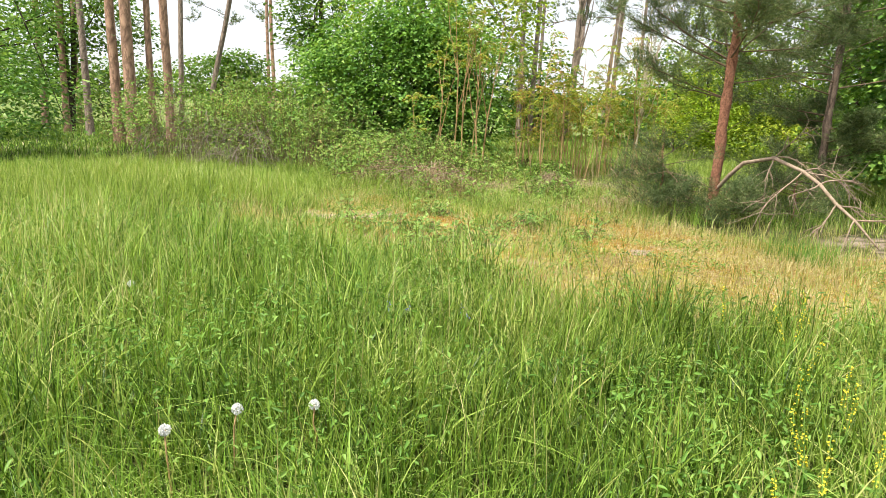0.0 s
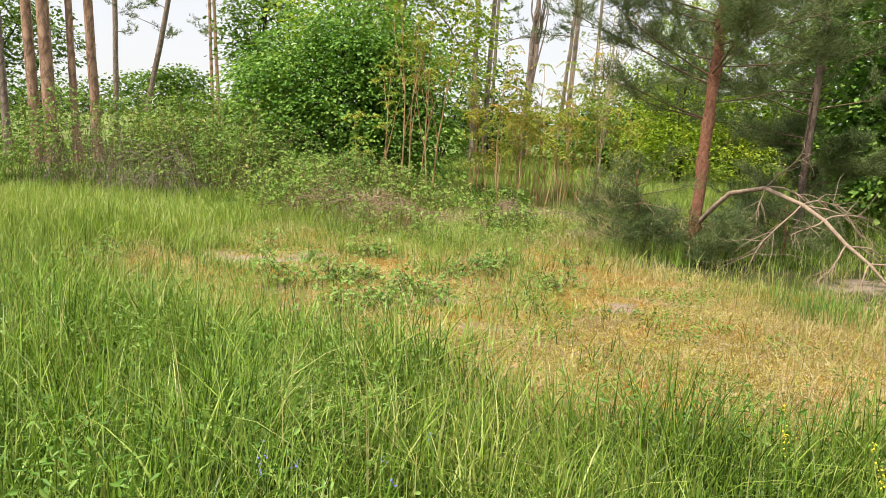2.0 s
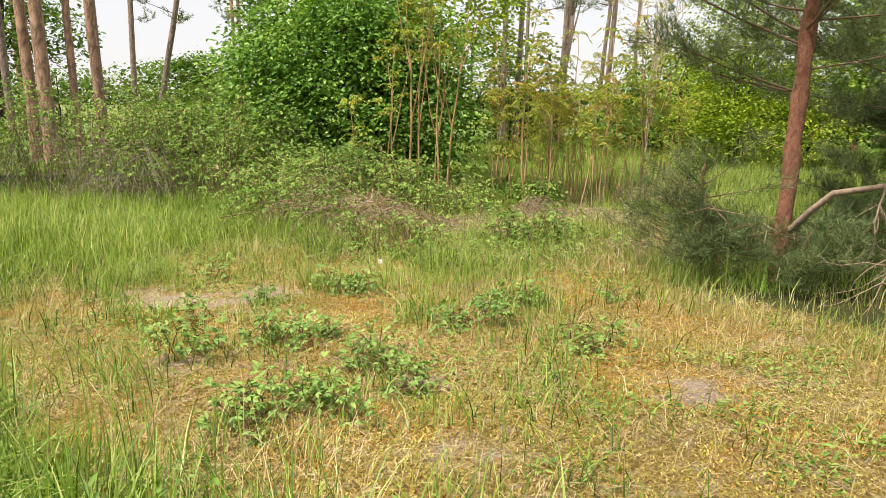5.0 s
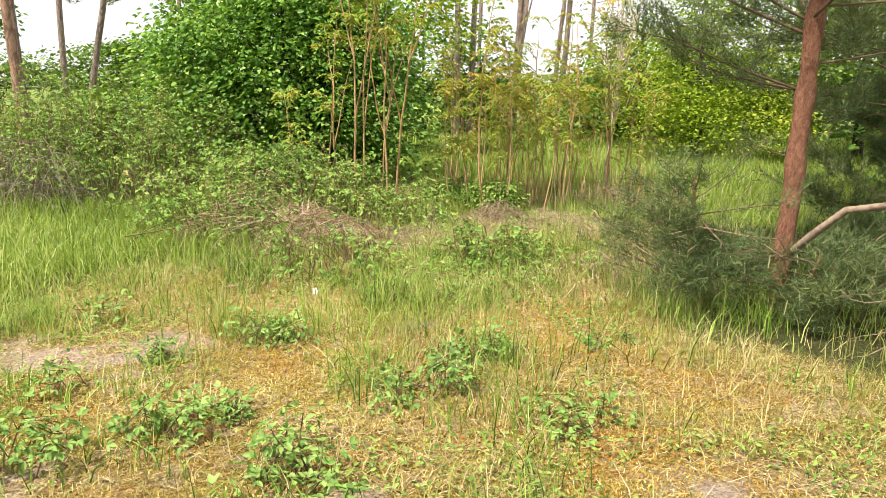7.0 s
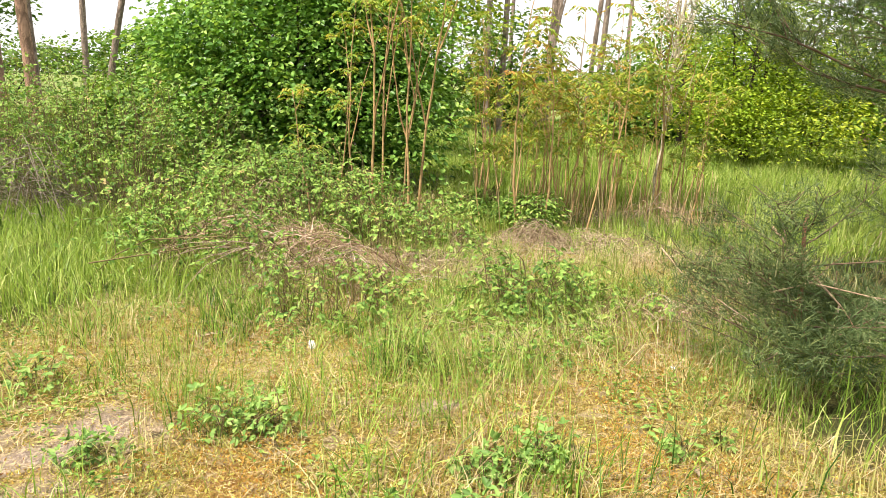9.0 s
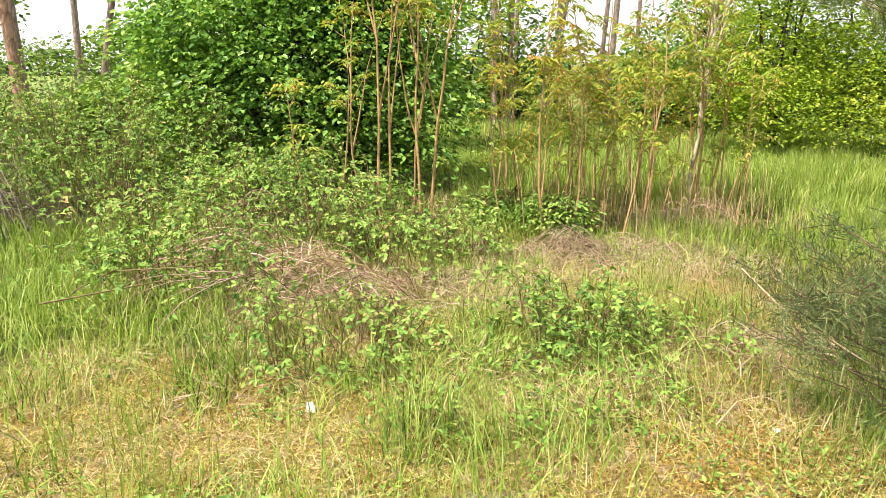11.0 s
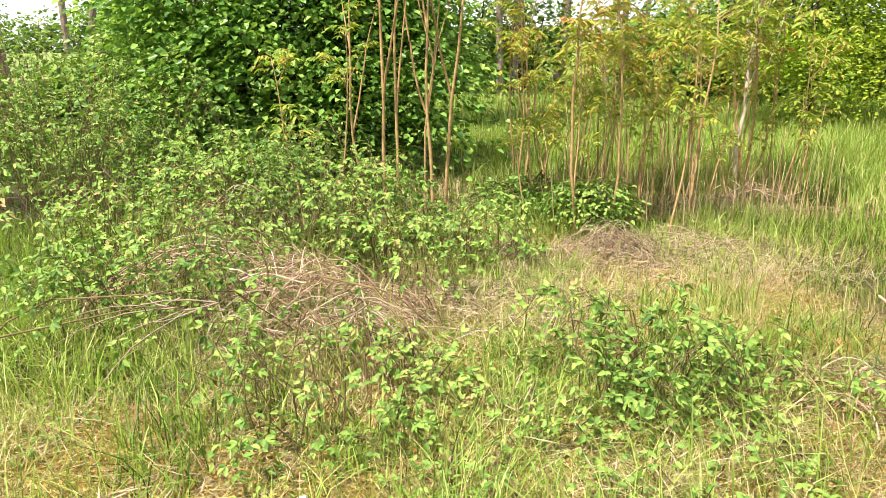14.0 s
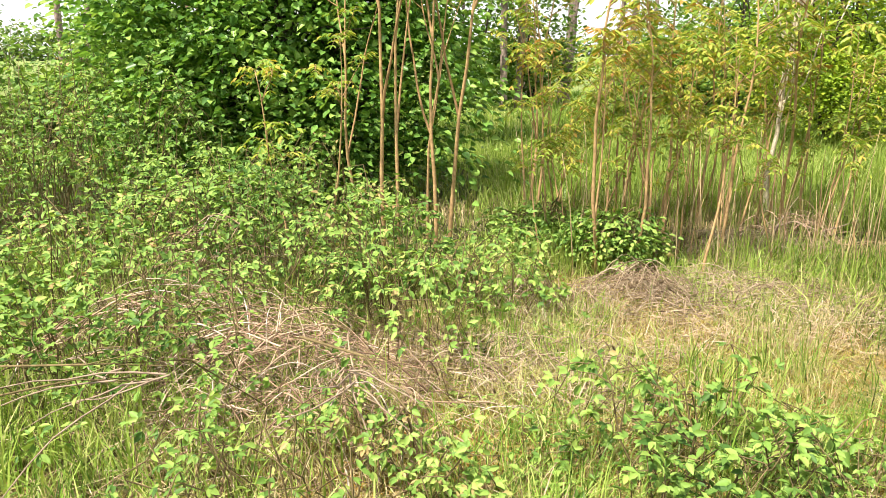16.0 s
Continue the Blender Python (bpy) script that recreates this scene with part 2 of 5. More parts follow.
M_YELLOW = leaf_mat("yellow_green_leaf", ((0.0, (0.14, 0.24, 0.02)), (0.5, (0.29, 0.42, 0.035)), (1.0, (0.50, 0.55, 0.06))), 0.5, 0.5, 0.5)
M_OAK = leaf_mat("oak_leaf", ((0.0, (0.055, 0.13, 0.018)), (0.5, (0.125, 0.24, 0.032)), (1.0, (0.25, 0.365, 0.055))), 0.42, 0.5, 0.5)
M_ASHLEAF = leaf_mat("young_pinnate_leaf", ((0.0, (0.14, 0.25, 0.03)), (0.45, (0.28, 0.37, 0.05)), (0.8, (0.44, 0.40, 0.065)), (1.0, (0.48, 0.24, 0.06))), 0.45, 0.45, 1.0)
M_NEEDLE = leaf_mat("pine_needle", ((0.0, (0.05, 0.085, 0.03)), (0.5, (0.12, 0.175, 0.065)), (1.0, (0.29, 0.335, 0.13))), 0.3, 0.5, 1.0)
M_FARLEAF = leaf_mat("far_foliage", ((0.0, (0.06, 0.11, 0.03)), (0.5, (0.11, 0.18, 0.045)), (1.0, (0.19, 0.25, 0.07))), 0.25, 0.7, 0.1)
M_PINEBARK = bark_mat("pine_bark", (0.25, 0.105, 0.065), (0.58, 0.29, 0.18), 26.0, 0.55, 1.0)
M_GREYPINE = bark_mat("grey_pine_bark", (0.12, 0.085, 0.065), (0.30, 0.22, 0.165), 20.0)
M_PINEFAR = bark_mat("orange_pine_bark", (0.27, 0.16, 0.11), (0.56, 0.36, 0.245), 7.0)
M_GREYBARK = bark_mat("grey_bark", (0.21, 0.155, 0.12), (0.45, 0.355, 0.285), 10.0)
M_PALEBARK = bark_mat("pale_young_bark", (0.58, 0.48, 0.32), (0.76, 0.67, 0.50), 16.0, 0.3, 0.3)
M_DARKBARK = bark_mat("dark_bark", (0.05, 0.04, 0.03), (0.13, 0.10, 0.075), 12.0)
M_STEM = twig_mat("tan_stem", ((0.0, (0.28, 0.17, 0.085)), (0.5, (0.54, 0.37, 0.18)), (1.0, (0.40, 0.26, 0.125))))
M_DRYSTEM = twig_mat("straw_stem", ((0.0, (0.40, 0.28, 0.14)), (0.5, (0.58, 0.44, 0.24)), (1.0, (0.66, 0.53, 0.31))))
M_CANE = twig_mat("bramble_cane", ((0.0, (0.13, 0.085, 0.045)), (0.6, (0.19, 0.15, 0.07)), (1.0, (0.14, 0.16, 0.05))))
M_DEAD = twig_mat("dead_twig", ((0.0, (0.20, 0.12, 0.08)), (0.45, (0.42, 0.29, 0.19)), (0.85, (0.58, 0.45, 0.31)), (1.0, (0.68, 0.60, 0.50))))
M_GREYTWIG = twig_mat("grey_dead_twig", ((0.0, (0.16, 0.125, 0.10)), (0.5, (0.29, 0.24, 0.20)), (1.0, (0.42, 0.36, 0.31))))
M_BRANCH = twig_mat("bare_pine_branch", ((0.0, (0.27, 0.20, 0.14)), (1.0, (0.42, 0.33, 0.25))))
M_CANDLE = plain_mat("young_pine_shoot", (0.30, 0.31, 0.14), (0.44, 0.42, 0.22), 60)
M_TWIGBARK = twig_mat("grey_pine_twig", ((0.0, (0.12, 0.085, 0.055)), (1.0, (0.25, 0.175, 0.12))))
M_THATCH = twig_mat("dead_grass", ((0.0, (0.19, 0.13, 0.085)), (0.5, (0.36, 0.275, 0.18)), (1.0, (0.55, 0.46, 0.33))))
M_BLUE = plain_mat("blue_petal", (0.10, 0.12, 0.42), (0.22, 0.22, 0.60), 40)
M_RUSTNEEDLE = leaf_mat("dead_needles", ((0.0, (0.30, 0.14, 0.04)), (1.0, (0.58, 0.32, 0.12))), 0.15, 0.7, 1.0)
M_PETAL = plain_mat("yellow_petal", (0.62, 0.47, 0.02), (0.82, 0.68, 0.06), 40)
M_FLUFF = plain_mat("white_fluff", (0.62, 0.62, 0.60), (0.85, 0.85, 0.83), 60, 1.0)
M_LITTER = plain_mat("weathered_white", (0.60, 0.58, 0.54), (0.85, 0.84, 0.80), 25)


# ---- mesh helpers ----
def mesh_np(name, V, faces, mat, smooth_faces=False):
    """A mesh from arrays: V (n,3); faces, arrays of corner numbers, (m,3) or (m,4)."""
    me = bpy.data.meshes.new(name)
    faces = [np.asarray(f, np.int32) for f in faces if len(f)]
    V = np.asarray(V, np.float32)
    me.vertices.add(len(V))
    me.vertices.foreach_set("co", V.ravel())
    counts = np.concatenate([np.full(len(f), f.shape[1], np.int32) for f in faces])
    loops = np.concatenate([f.ravel() for f in faces])
    me.loops.add(len(loops))
    me.polygons.add(len(counts))
    me.polygons.foreach_set("loop_start", np.concatenate([[0], np.cumsum(counts)[:-1]]).astype(np.int32))
    me.loops.foreach_set("vertex_index", loops)
    if smooth_faces:
        me.polygons.foreach_set("use_smooth", np.ones(len(counts), bool))
    me.update(calc_edges=True)
    me.materials.append(mat)
    return me


def join(pieces):
    """Several (V, faces) into one."""
    Vs, Fs, n = [], {}, 0
    for V, faces in pieces:
        for f in faces:
            if len(f):
                Fs.setdefault(np.shape(f)[1], []).append(np.asarray(f) + n)
        Vs.append(V)
        n += len(V)
    return np.concatenate(Vs), [np.concatenate(v) for v in Fs.values()]


def thing(name, base, label, category, group="", kind=""):
    e = new(name)
    e.empty_display_size = 0.2
    e.location = base
    return tagged(e, label, category, group, kind)


def part(name, geo, mat, parent, label="", smooth_faces=False, kind=""):
    V, faces = geo
    ob = new(name, mesh_np(name, np.asarray(V) - np.array((parent.parent or parent).location), faces, mat, smooth_faces))
    ob.parent = parent
    return tagged(ob, label, kind=kind)


def solo(name, geo, mat, label, category, kind="", group=""):
    return tagged(new(name, mesh_np(name, *geo, mat)), label, category, group, kind)


def unit(v):
    return v / np.maximum(np.linalg.norm(v, axis=-1, keepdims=True), 1e-9)


def rand_dirs(n):
    return unit(rng.normal(size=(n, 3)))


def tube(pts, radii, sides=6):
    """A tapered tube along a polyline, closed at its end."""
    pts = np.asarray(pts, float)
    radii = np.broadcast_to(np.asarray(radii, float), (len(pts),))
    tang = unit(np.gradient(pts, axis=0))
    ref = np.array([1.0, 0, 0]) if abs(tang[0][0]) < 0.8 else np.array([0, 1.0, 0])
    a = unit(np.cross(tang, ref))
    b = np.cross(tang, a)
    ang = np.arange(sides) * 2 * np.pi / sides
    ring = pts[:, None] + radii[:, None, None] * (np.cos(ang)[None, :, None] * a[:, None] + np.sin(ang)[None, :, None] * b[:, None])
    V = ring.reshape(-1, 3)
    k, j = np.meshgrid(np.arange(len(pts) - 1), np.arange(sides), indexing="ij")
    k, j = k.ravel(), j.ravel()
    q = np.stack([k * sides + j, k * sides + (j + 1) % sides, (k + 1) * sides + (j + 1) % sides, (k + 1) * sides + j], 1)
    last = (len(pts) - 1) * sides
    cap = np.array([[last, last + i, last + i + 1] for i in range(1, sides - 1)])
    return V, [q, cap]


def wander(start, way, length, n=6, bend=0.12, droop=0.0):
    """A wavering polyline from start along way."""
    way = np.asarray(way, float)
    way = way / np.linalg.norm(way)
    pts, step = [np.asarray(start, float)], length / (n - 1)
    for i in range(n - 1):
        way = way + rng.normal(size=3) * bend
        way[2] -= droop
        way = way / np.linalg.norm(way)
        pts.append(pts[-1] + way * step)
    return np.array(pts)


def arch(start, end, height, n=7, wob=0.05):
    u = np.linspace(0, 1, n)[:, None]
    p = np.asarray(start) * (1 - u) + np.asarray(end) * u
    p[:, 2] += height * 4 * (u * (1 - u))[:, 0]
    p[1:-1] += rng.normal(size=(n - 2, 3)) * wob
    return p


def leaves(P, D, N, L, W, fold=0.25):
    """Oval leaves folded on the midrib: base P, way D, normal N, length L, width W."""
    P, D, N = np.asarray(P), unit(D), np.asarray(N)
    S = unit(np.cross(D, N))
    N = np.cross(S, D)
    L, W = np.broadcast_to(L, len(P))[:, None], np.broadcast_to(W, len(P))[:, None]
    up = N * W * fold
    V = np.stack([P, P + D * L * 0.3 + S * W * 0.5 + up, P + D * L * 0.7 + S * W * 0.38 + up * 0.6, P + D * L - N * L * 0.12,
                  P + D * L * 0.7 - S * W * 0.38 + up * 0.6, P + D * L * 0.3 - S * W * 0.5 + up], 1).reshape(-1, 3)
    k = np.arange(len(P))[:, None] * 6
    return V, [np.concatenate([k + np.array([[0, 1, 2, 3]]), k + np.array([[0, 3, 4, 5]])])]


def small_leaves(P, D, N, L, W):
    """Diamond leaves for far or tiny foliage."""
    P, D, N = np.asarray(P), unit(D), np.asarray(N)
    S = unit(np.cross(D, N))
    L, W = np.broadcast_to(L, len(P))[:, None], np.broadcast_to(W, len(P))[:, None]
    V = np.stack([P, P + D * L * 0.45 + S * W * 0.5, P + D * L, P + D * L * 0.45 - S * W * 0.5], 1).reshape(-1, 3)
    return V, [np.arange(len(P) * 4).reshape(-1, 4)]


def blades(P, H, W, lean, az, segs=2):
    """Grass blades: base P, height H, width W, lean 0..1 towards az."""
    n = len(P)
    out = np.stack([np.cos(az), np.sin(az), np.zeros(n)], 1)
    turn = az + np.pi / 2 + rng.normal(size=n) * 0.7
    side = np.stack([np.cos(turn), np.sin(turn), np.zeros(n)], 1)
    rows = []
    for i in range(segs + 1):
        u = i / segs
        c = P + out * (H * lean * u ** 1.8)[:, None]
        c[:, 2] += H * u * (1 - 0.45 * lean * u)
        w = W * (1 - u ** 1.5) * 0.5
        if i < segs:
            rows += [c + side * w[:, None], c - side * w[:, None]]
        else:
            rows.append(c)
    m = 2 * segs + 1
    V = np.stack(rows, 1).reshape(-1, 3)
    k = np.arange(n)[:, None] * m
    quads = [k + np.array([[2 * i, 2 * i + 1, 2 * i + 3, 2 * i + 2]]) for i in range(segs - 1)]
    tris = k + np.array([[2 * segs - 2, 2 * segs - 1, 2 * segs]])
    return V, [np.concatenate(quads), tris] if quads else [tris]


def on_ground(x, y, dz=0.0):
    return np.stack([x, y, relief(x, y) + dz], 1)


def scatter(x0, x1, y0, y1, density, keep):
    """Points in a rectangle, kept with the chance keep(x, y)."""
    n = int((x1 - x0) * (y1 - y0) * density)
    x, y = rng.uniform(x0, x1, n), rng.uniform(y0, y1, n)
    k = rng.random(n) < keep(x, y)
    return x[k], y[k]


# ---- ground ----
def axis(lo, hi, step, far):
    mid = np.arange(lo, hi + 1e-6, step)
    grow = [step]
    while sum(grow) < far:
        grow.append(grow[-1] * 1.25)
    g = np.cumsum(grow)
    return np.concatenate([lo - g[::-1], mid, hi + g])


gx, gy = axis(-8.0, 8.0, 0.1, 2600), axis(0.0, 20.0, 0.1, 2600)
GX, GY = np.meshgrid(gx, gy, indexing="ij")
GV = np.stack([GX.ravel(), GY.ravel(), relief(GX.ravel(), GY.ravel())], 1)
gi, gj = np.meshgrid(np.arange(len(gx) - 1), np.arange(len(gy) - 1), indexing="ij")
gi, gj, gn = gi.ravel(), gj.ravel(), len(gy)
ground_mesh = mesh_np("ground", GV, [np.stack([gi * gn + gj, (gi + 1) * gn + gj, (gi + 1) * gn + gj + 1, gi * gn + gj + 1], 1)], M_GROUND, True)
for name, values in (("dry", dry(GV[:, 0], GV[:, 1])), ("sand", sandy(GV[:, 0], GV[:, 1])), ("far", smooth(26, 45, np.hypot(GV[:, 0], GV[:, 1] - 10)))):
    ground_mesh.attributes.new(name, "FLOAT", "POINT").data.foreach_set("value", values.astype(np.float32))
tagged(new("ground", ground_mesh), "sandy ground with moss, straw and bare soil", "ground", kind="structure")


# ---- trees ----
def crown(centres, per, spread, L, W, up=0.9, flat=0.32, fine=False, tiers=False):
    """Leaves in flattened sprays round the centres."""
    centres = np.asarray(centres)
    C = np.repeat(centres, per, 0)
    n = len(C)
    off = rng.normal(size=(n, 3)) * spread * np.array([1, 1, flat])
    P = C + off
    if tiers:
        tilt = np.repeat(rng.normal(size=(len(centres), 2)) * 0.22, per, 0)
        P[:, 2] += off[:, 0] * tilt[:, 0] + off[:, 1] * tilt[:, 1] - 0.35 * (off[:, 0] ** 2 + off[:, 1] ** 2) / spread
    D = unit(off * np.array([1, 1, 0.4]) + rng.normal(size=(n, 3)) * 0.35 * spread) + np.array([0, 0, -0.25])
    N = unit(rng.normal(size=(n, 3)) * 0.5 + np.array([0, 0, up]))
    size = rng.uniform(0.65, 1.2, n)
    return (small_leaves if fine else leaves)(P, D, N, L * size, W * size)


def blob(centre, radius, n, shell=0.45, below=-1.0):
    """Points in the outer part of an uneven ellipsoid."""
    d = rand_dirs(n)
    d[:, 2] = np.maximum(d[:, 2], below)
    bump = 0.66 + 0.62 * vnoise(d[:, 0] * 3 + centre[0] * 7, d[:, 1] * 3 + d[:, 2] * 5, 1.0, 5)
    r = rng.uniform(shell, 1.0, n) ** 0.6 * bump
    return np.array(centre) + d * r[:, None] * np.array(radius)


def limb_paths(origin, targets, bend=0.06, rise=0.25):
    out = []
    for t in targets:
        u = np.linspace(0, 1, 6)[:, None]
        p = np.array(origin) * (1 - u) + np.array(t) * u
        p[:, 2] += rise * (u * (1 - u))[:, 0]
        p[1:-1] += rng.normal(size=(4, 3)) * bend
        out.append(p)
    return out


def leafy_tree(name, base, stems, blobs, n_sprays, per, spread, L, W, leaf, bark, label, category="tree", r0=0.06, fine=False, group="", shell=0.45, tiers=False):
    """stems: tops of the trunks from the base; blobs: (centre, radii) that make the crown, in world metres."""
    z = float(relief(base[0], base[1]))
    origin = np.array([base[0], base[1], z])
    tr = thing(name, origin, label, category, group)
    for top in stems:
        top = np.array(top, float)
        u = np.linspace(0, 1, 9)[:, None]
        p = (origin - [0, 0, 0.05]) * (1 - u) + top * u
        p[1:-1] += rng.normal(size=(7, 3)) * 0.03
        part("trunk", tube(p, np.linspace(r0, r0 * 0.35, 9) * np.concatenate([[1.35], np.ones(8)]), 8), bark, tr, smooth_faces=True)
    vol = np.array([b[1][0] * b[1][1] * b[1][2] for b in blobs]) ** 0.67
    sprays = [blob(c, r, max(4, int(n_sprays * v / vol.sum())), shell) for (c, r), v in zip(blobs, vol)]
    everything = np.concatenate(sprays)
    everything = everything[everything[:, 2] > relief(everything[:, 0], everything[:, 1]) + 0.12]
    pick = everything[rng.choice(len(everything), min(len(everything), 16 if fine else 40), replace=False)]
    starts = [np.array(stems[i % len(stems)], float) * f + origin * (1 - f) for i, f in enumerate(rng.uniform(0.25, 0.95, len(pick)))]
    for s, t in zip(starts, pick):
        part("limb", tube(limb_paths(s, [t])[0], np.linspace(r0 * 0.32, 0.006, 6), 5), bark, tr)
    part("crown", crown(everything, per, spread, L, W, 1.1 if tiers else 0.9, 0.14 if tiers else 0.32, fine, tiers), leaf, tr)
    return tr


def needle_tufts(P, D, per, L, W=0.0045, cone=0.9):
    """Pine needles as thin blades that stand off the shoots."""
    P, D = np.repeat(P, per, 0), np.repeat(unit(D), per, 0)
    n = len(P)
    P = P + D * (rng.random((n, 1)) - 0.6) * 0.14
    way = unit(D + rand_dirs(n) * cone)
    side = unit(np.cross(way, rand_dirs(n)))
    length = L * rng.uniform(0.7, 1.15, (n, 1))
    V = np.stack([P + side * W / 2, P - side * W / 2, P + way * length], 1).reshape(-1, 3)
    return V, [np.arange(n * 3).reshape(-1, 3)]


def pine_bough(start, way, length, r, shoots, droop=-0.02):
    """A bough with side twigs; returns tubes and the shoots' places and ways."""
    main = wander(start, way, length, 8, 0.06, droop)
    tubes, P, D = [tube(main, np.linspace(r, r * 0.25, 8), 5)], [], []
    for k in range(shoots):
        f = rng.uniform(0.25, 1.0)
        i = min(int(f * 7), 6)
        s = main[i] + (main[i + 1] - main[i]) * (f * 7 - i)
        along = unit(main[i + 1] - main[i])
        side = unit(along * rng.uniform(0.4, 1.0) + rand_dirs(1)[0] * np.array([0.9, 0.9, 0.45]) + [0, 0, 0.12])
        ln = length * rng.uniform(0.14, 0.34) * (1.25 - f * 0.6)
        tw = wander(s, side, ln, 5, 0.1, -0.04)
        tubes.append(tube(tw, np.linspace(r * 0.28, 0.003, 5), 3))
        for j in range(1, 5):
            for m in range(2):
                P.append(tw[j] + rng.normal(size=3) * 0.04)
                D.append(unit(tw[j] - tw[j - 1]) + rng.normal(size=3) * 0.35 + [0, 0, 0.25])
    return tubes, P, D


def pine(name, base, top, r0, boughs, label, bark, per=14, needle=0.075, group="", rtop=0.5, width=0.0045):
    """boughs: (share of the height, azimuth in degrees, rise, length, shoots)."""
    z = float(relief(base[0], base[1]))
    origin, top = np.array([base[0], base[1], z]), np.array(top, float)
    tr = thing(name, origin, label, "pine tree", group)
    rings = 14 if r0 > 0.085 or r0 < 0.03 else 56
    u = np.linspace(0, 1, rings)[:, None]
    p = (origin - [0, 0, 0.06]) * (1 - u) + top * u
    p[2:-1] += np.cumsum(rng.normal(size=(rings - 3, 3)) * 0.012 * (14 / rings) ** 0.5, 0) * [1, 1, 0]
    girth = np.linspace(r0, r0 * rtop, rings) * (1 + 0.28 * np.exp(-u[:, 0] * 40))
    if rings > 14:
        girth = girth * rng.uniform(0.95, 1.05, rings)
        for h in (0.165, 0.235, 0.305, 0.4, 0.52):
            girth = girth * (1 + 0.22 * np.exp(-((u[:, 0] - h) / 0.012) ** 2))
    part("trunk", tube(p, girth, 12), bark, tr, smooth_faces=True)
    allP, allD = [], []
    for h, az, rise, length, shoots in boughs:
        s = origin * (1 - h) + top * h
        a = radians(az)
        tubes, P, D = pine_bough(s, (math.cos(a), math.sin(a), rise), length, max(0.006, min(r0 * 0.2, length * 0.008)), shoots)
        part("branch", join(tubes), M_TWIGBARK, tr)
        allP += P
        allD += D
    part("needles", needle_tufts(np.array(allP), np.array(allD), per, needle, width), M_NEEDLE, tr)
    return tr


def around(h0, h1, n, length, rise, shoots, taper=0.5, az0=0, az1=360):
    return [(h0 + (h1 - h0) * (i + rng.random() * 0.6) / n, az0 + rng.random() * (az1 - az0), rise + rng.normal() * 0.12,
             length * (1 - taper * i / n) * rng.uniform(0.75, 1.15), shoots) for i in range(n)]


# the pine beside the clearing, its neighbour behind and the low young pine in front
PINE = (3.21, 11.08)
red_pine = pine("pine", PINE, (3.42, 11.45, 6.6), 0.066,
     around(0.02, 0.07, 12, 0.9, 0.0, 11, 0.1, 130, 400) + [(0.305, 172, 0.42, 1.5, 15), (0.305, 20, 0.5, 1.4, 14), (0.31, 80, 0.6, 1.3, 14), (0.235, 168, 0.4, 1.35, 12), (0.235, 130, 0.3, 1.3, 12), (0.165, 30, 0.35, 0.8, 3), (0.165, 160, 0.35, 0.4, 1), (0.26, 350, 0.05, 1.2, 5)]
     + around(0.29, 0.44, 11, 1.7, 0.22, 22, 0.2, -100, 165) + around(0.42, 0.62, 17, 1.7, 0.25, 24, 0.2) + around(0.62, 0.97, 12, 1.3, 0.3, 16, 0.5), "young pine with reddish flaking bark and grey-green needles", M_PINEBARK, 19, 0.08, width=0.0052)
pine("pine", (5.6, 13.6), (5.95, 14.0, 7.8), 0.06,
     around(0.03, 0.2, 12, 1.5, 0.15, 24, 0.1) + around(0.2, 0.6, 30, 2.1, 0.2, 24, 0.2) + around(0.6, 0.97, 10, 1.4, 0.3, 16, 0.5), "darker pine with forked grey branches behind the clearing", M_GREYPINE, 19, 0.09, width=0.006)


def candles(tree, boughs_at, n, spread):
    """Pale upright new shoots on a young pine."""
    c = np.array(boughs_at)
    for k in range(n):
        p = c + rng.normal(size=3) * np.array(spread)
        p[2] = max(p[2], float(relief(p[0], p[1])) + 0.12)
        part("candle", tube(wander(p, (rng.normal() * 0.15, rng.normal() * 0.15, 1), rng.uniform(0.05, 0.1), 4, 0.05), [0.003, 0.004, 0.0035, 0.0015], 5), M_CANDLE, tree)


young = pine("small_pine", (2.52, 11.08), (2.56, 11.1, 0.95), 0.02,
     around(0.12, 0.97, 15, 0.75, 0.35, 8, 0.3) + around(0.15, 0.85, 8, 0.66, 0.3, 10, 0.25, 130, 260), "low bushy young pine in the grass", M_PINEBARK, 6, 0.075, width=0.004)
candles(young, (2.6, 11.1, 0.55), 24, (0.25, 0.24, 0.2))
candles(red_pine, (3.35, 10.8, 0.3), 14, (0.35, 0.2, 0.1))
pine("small_pine", (3.3, 10.72), (3.32, 10.75, 0.45), 0.016,
     around(0.1, 0.95, 11, 0.66, 0.1, 7, 0.3), "low bushy young pine in the grass", M_PINEBARK, 7, 0.085, width=0.0045)
pine("small_pine", (4.25, 11.2), (4.3, 11.25, 0.6), 0.016,
     around(0.1, 0.9, 12, 0.85, 0.15, 9, 0.3), "low bushy young pine in the grass", M_PINEBARK, 10, 0.085, width=0.0045)


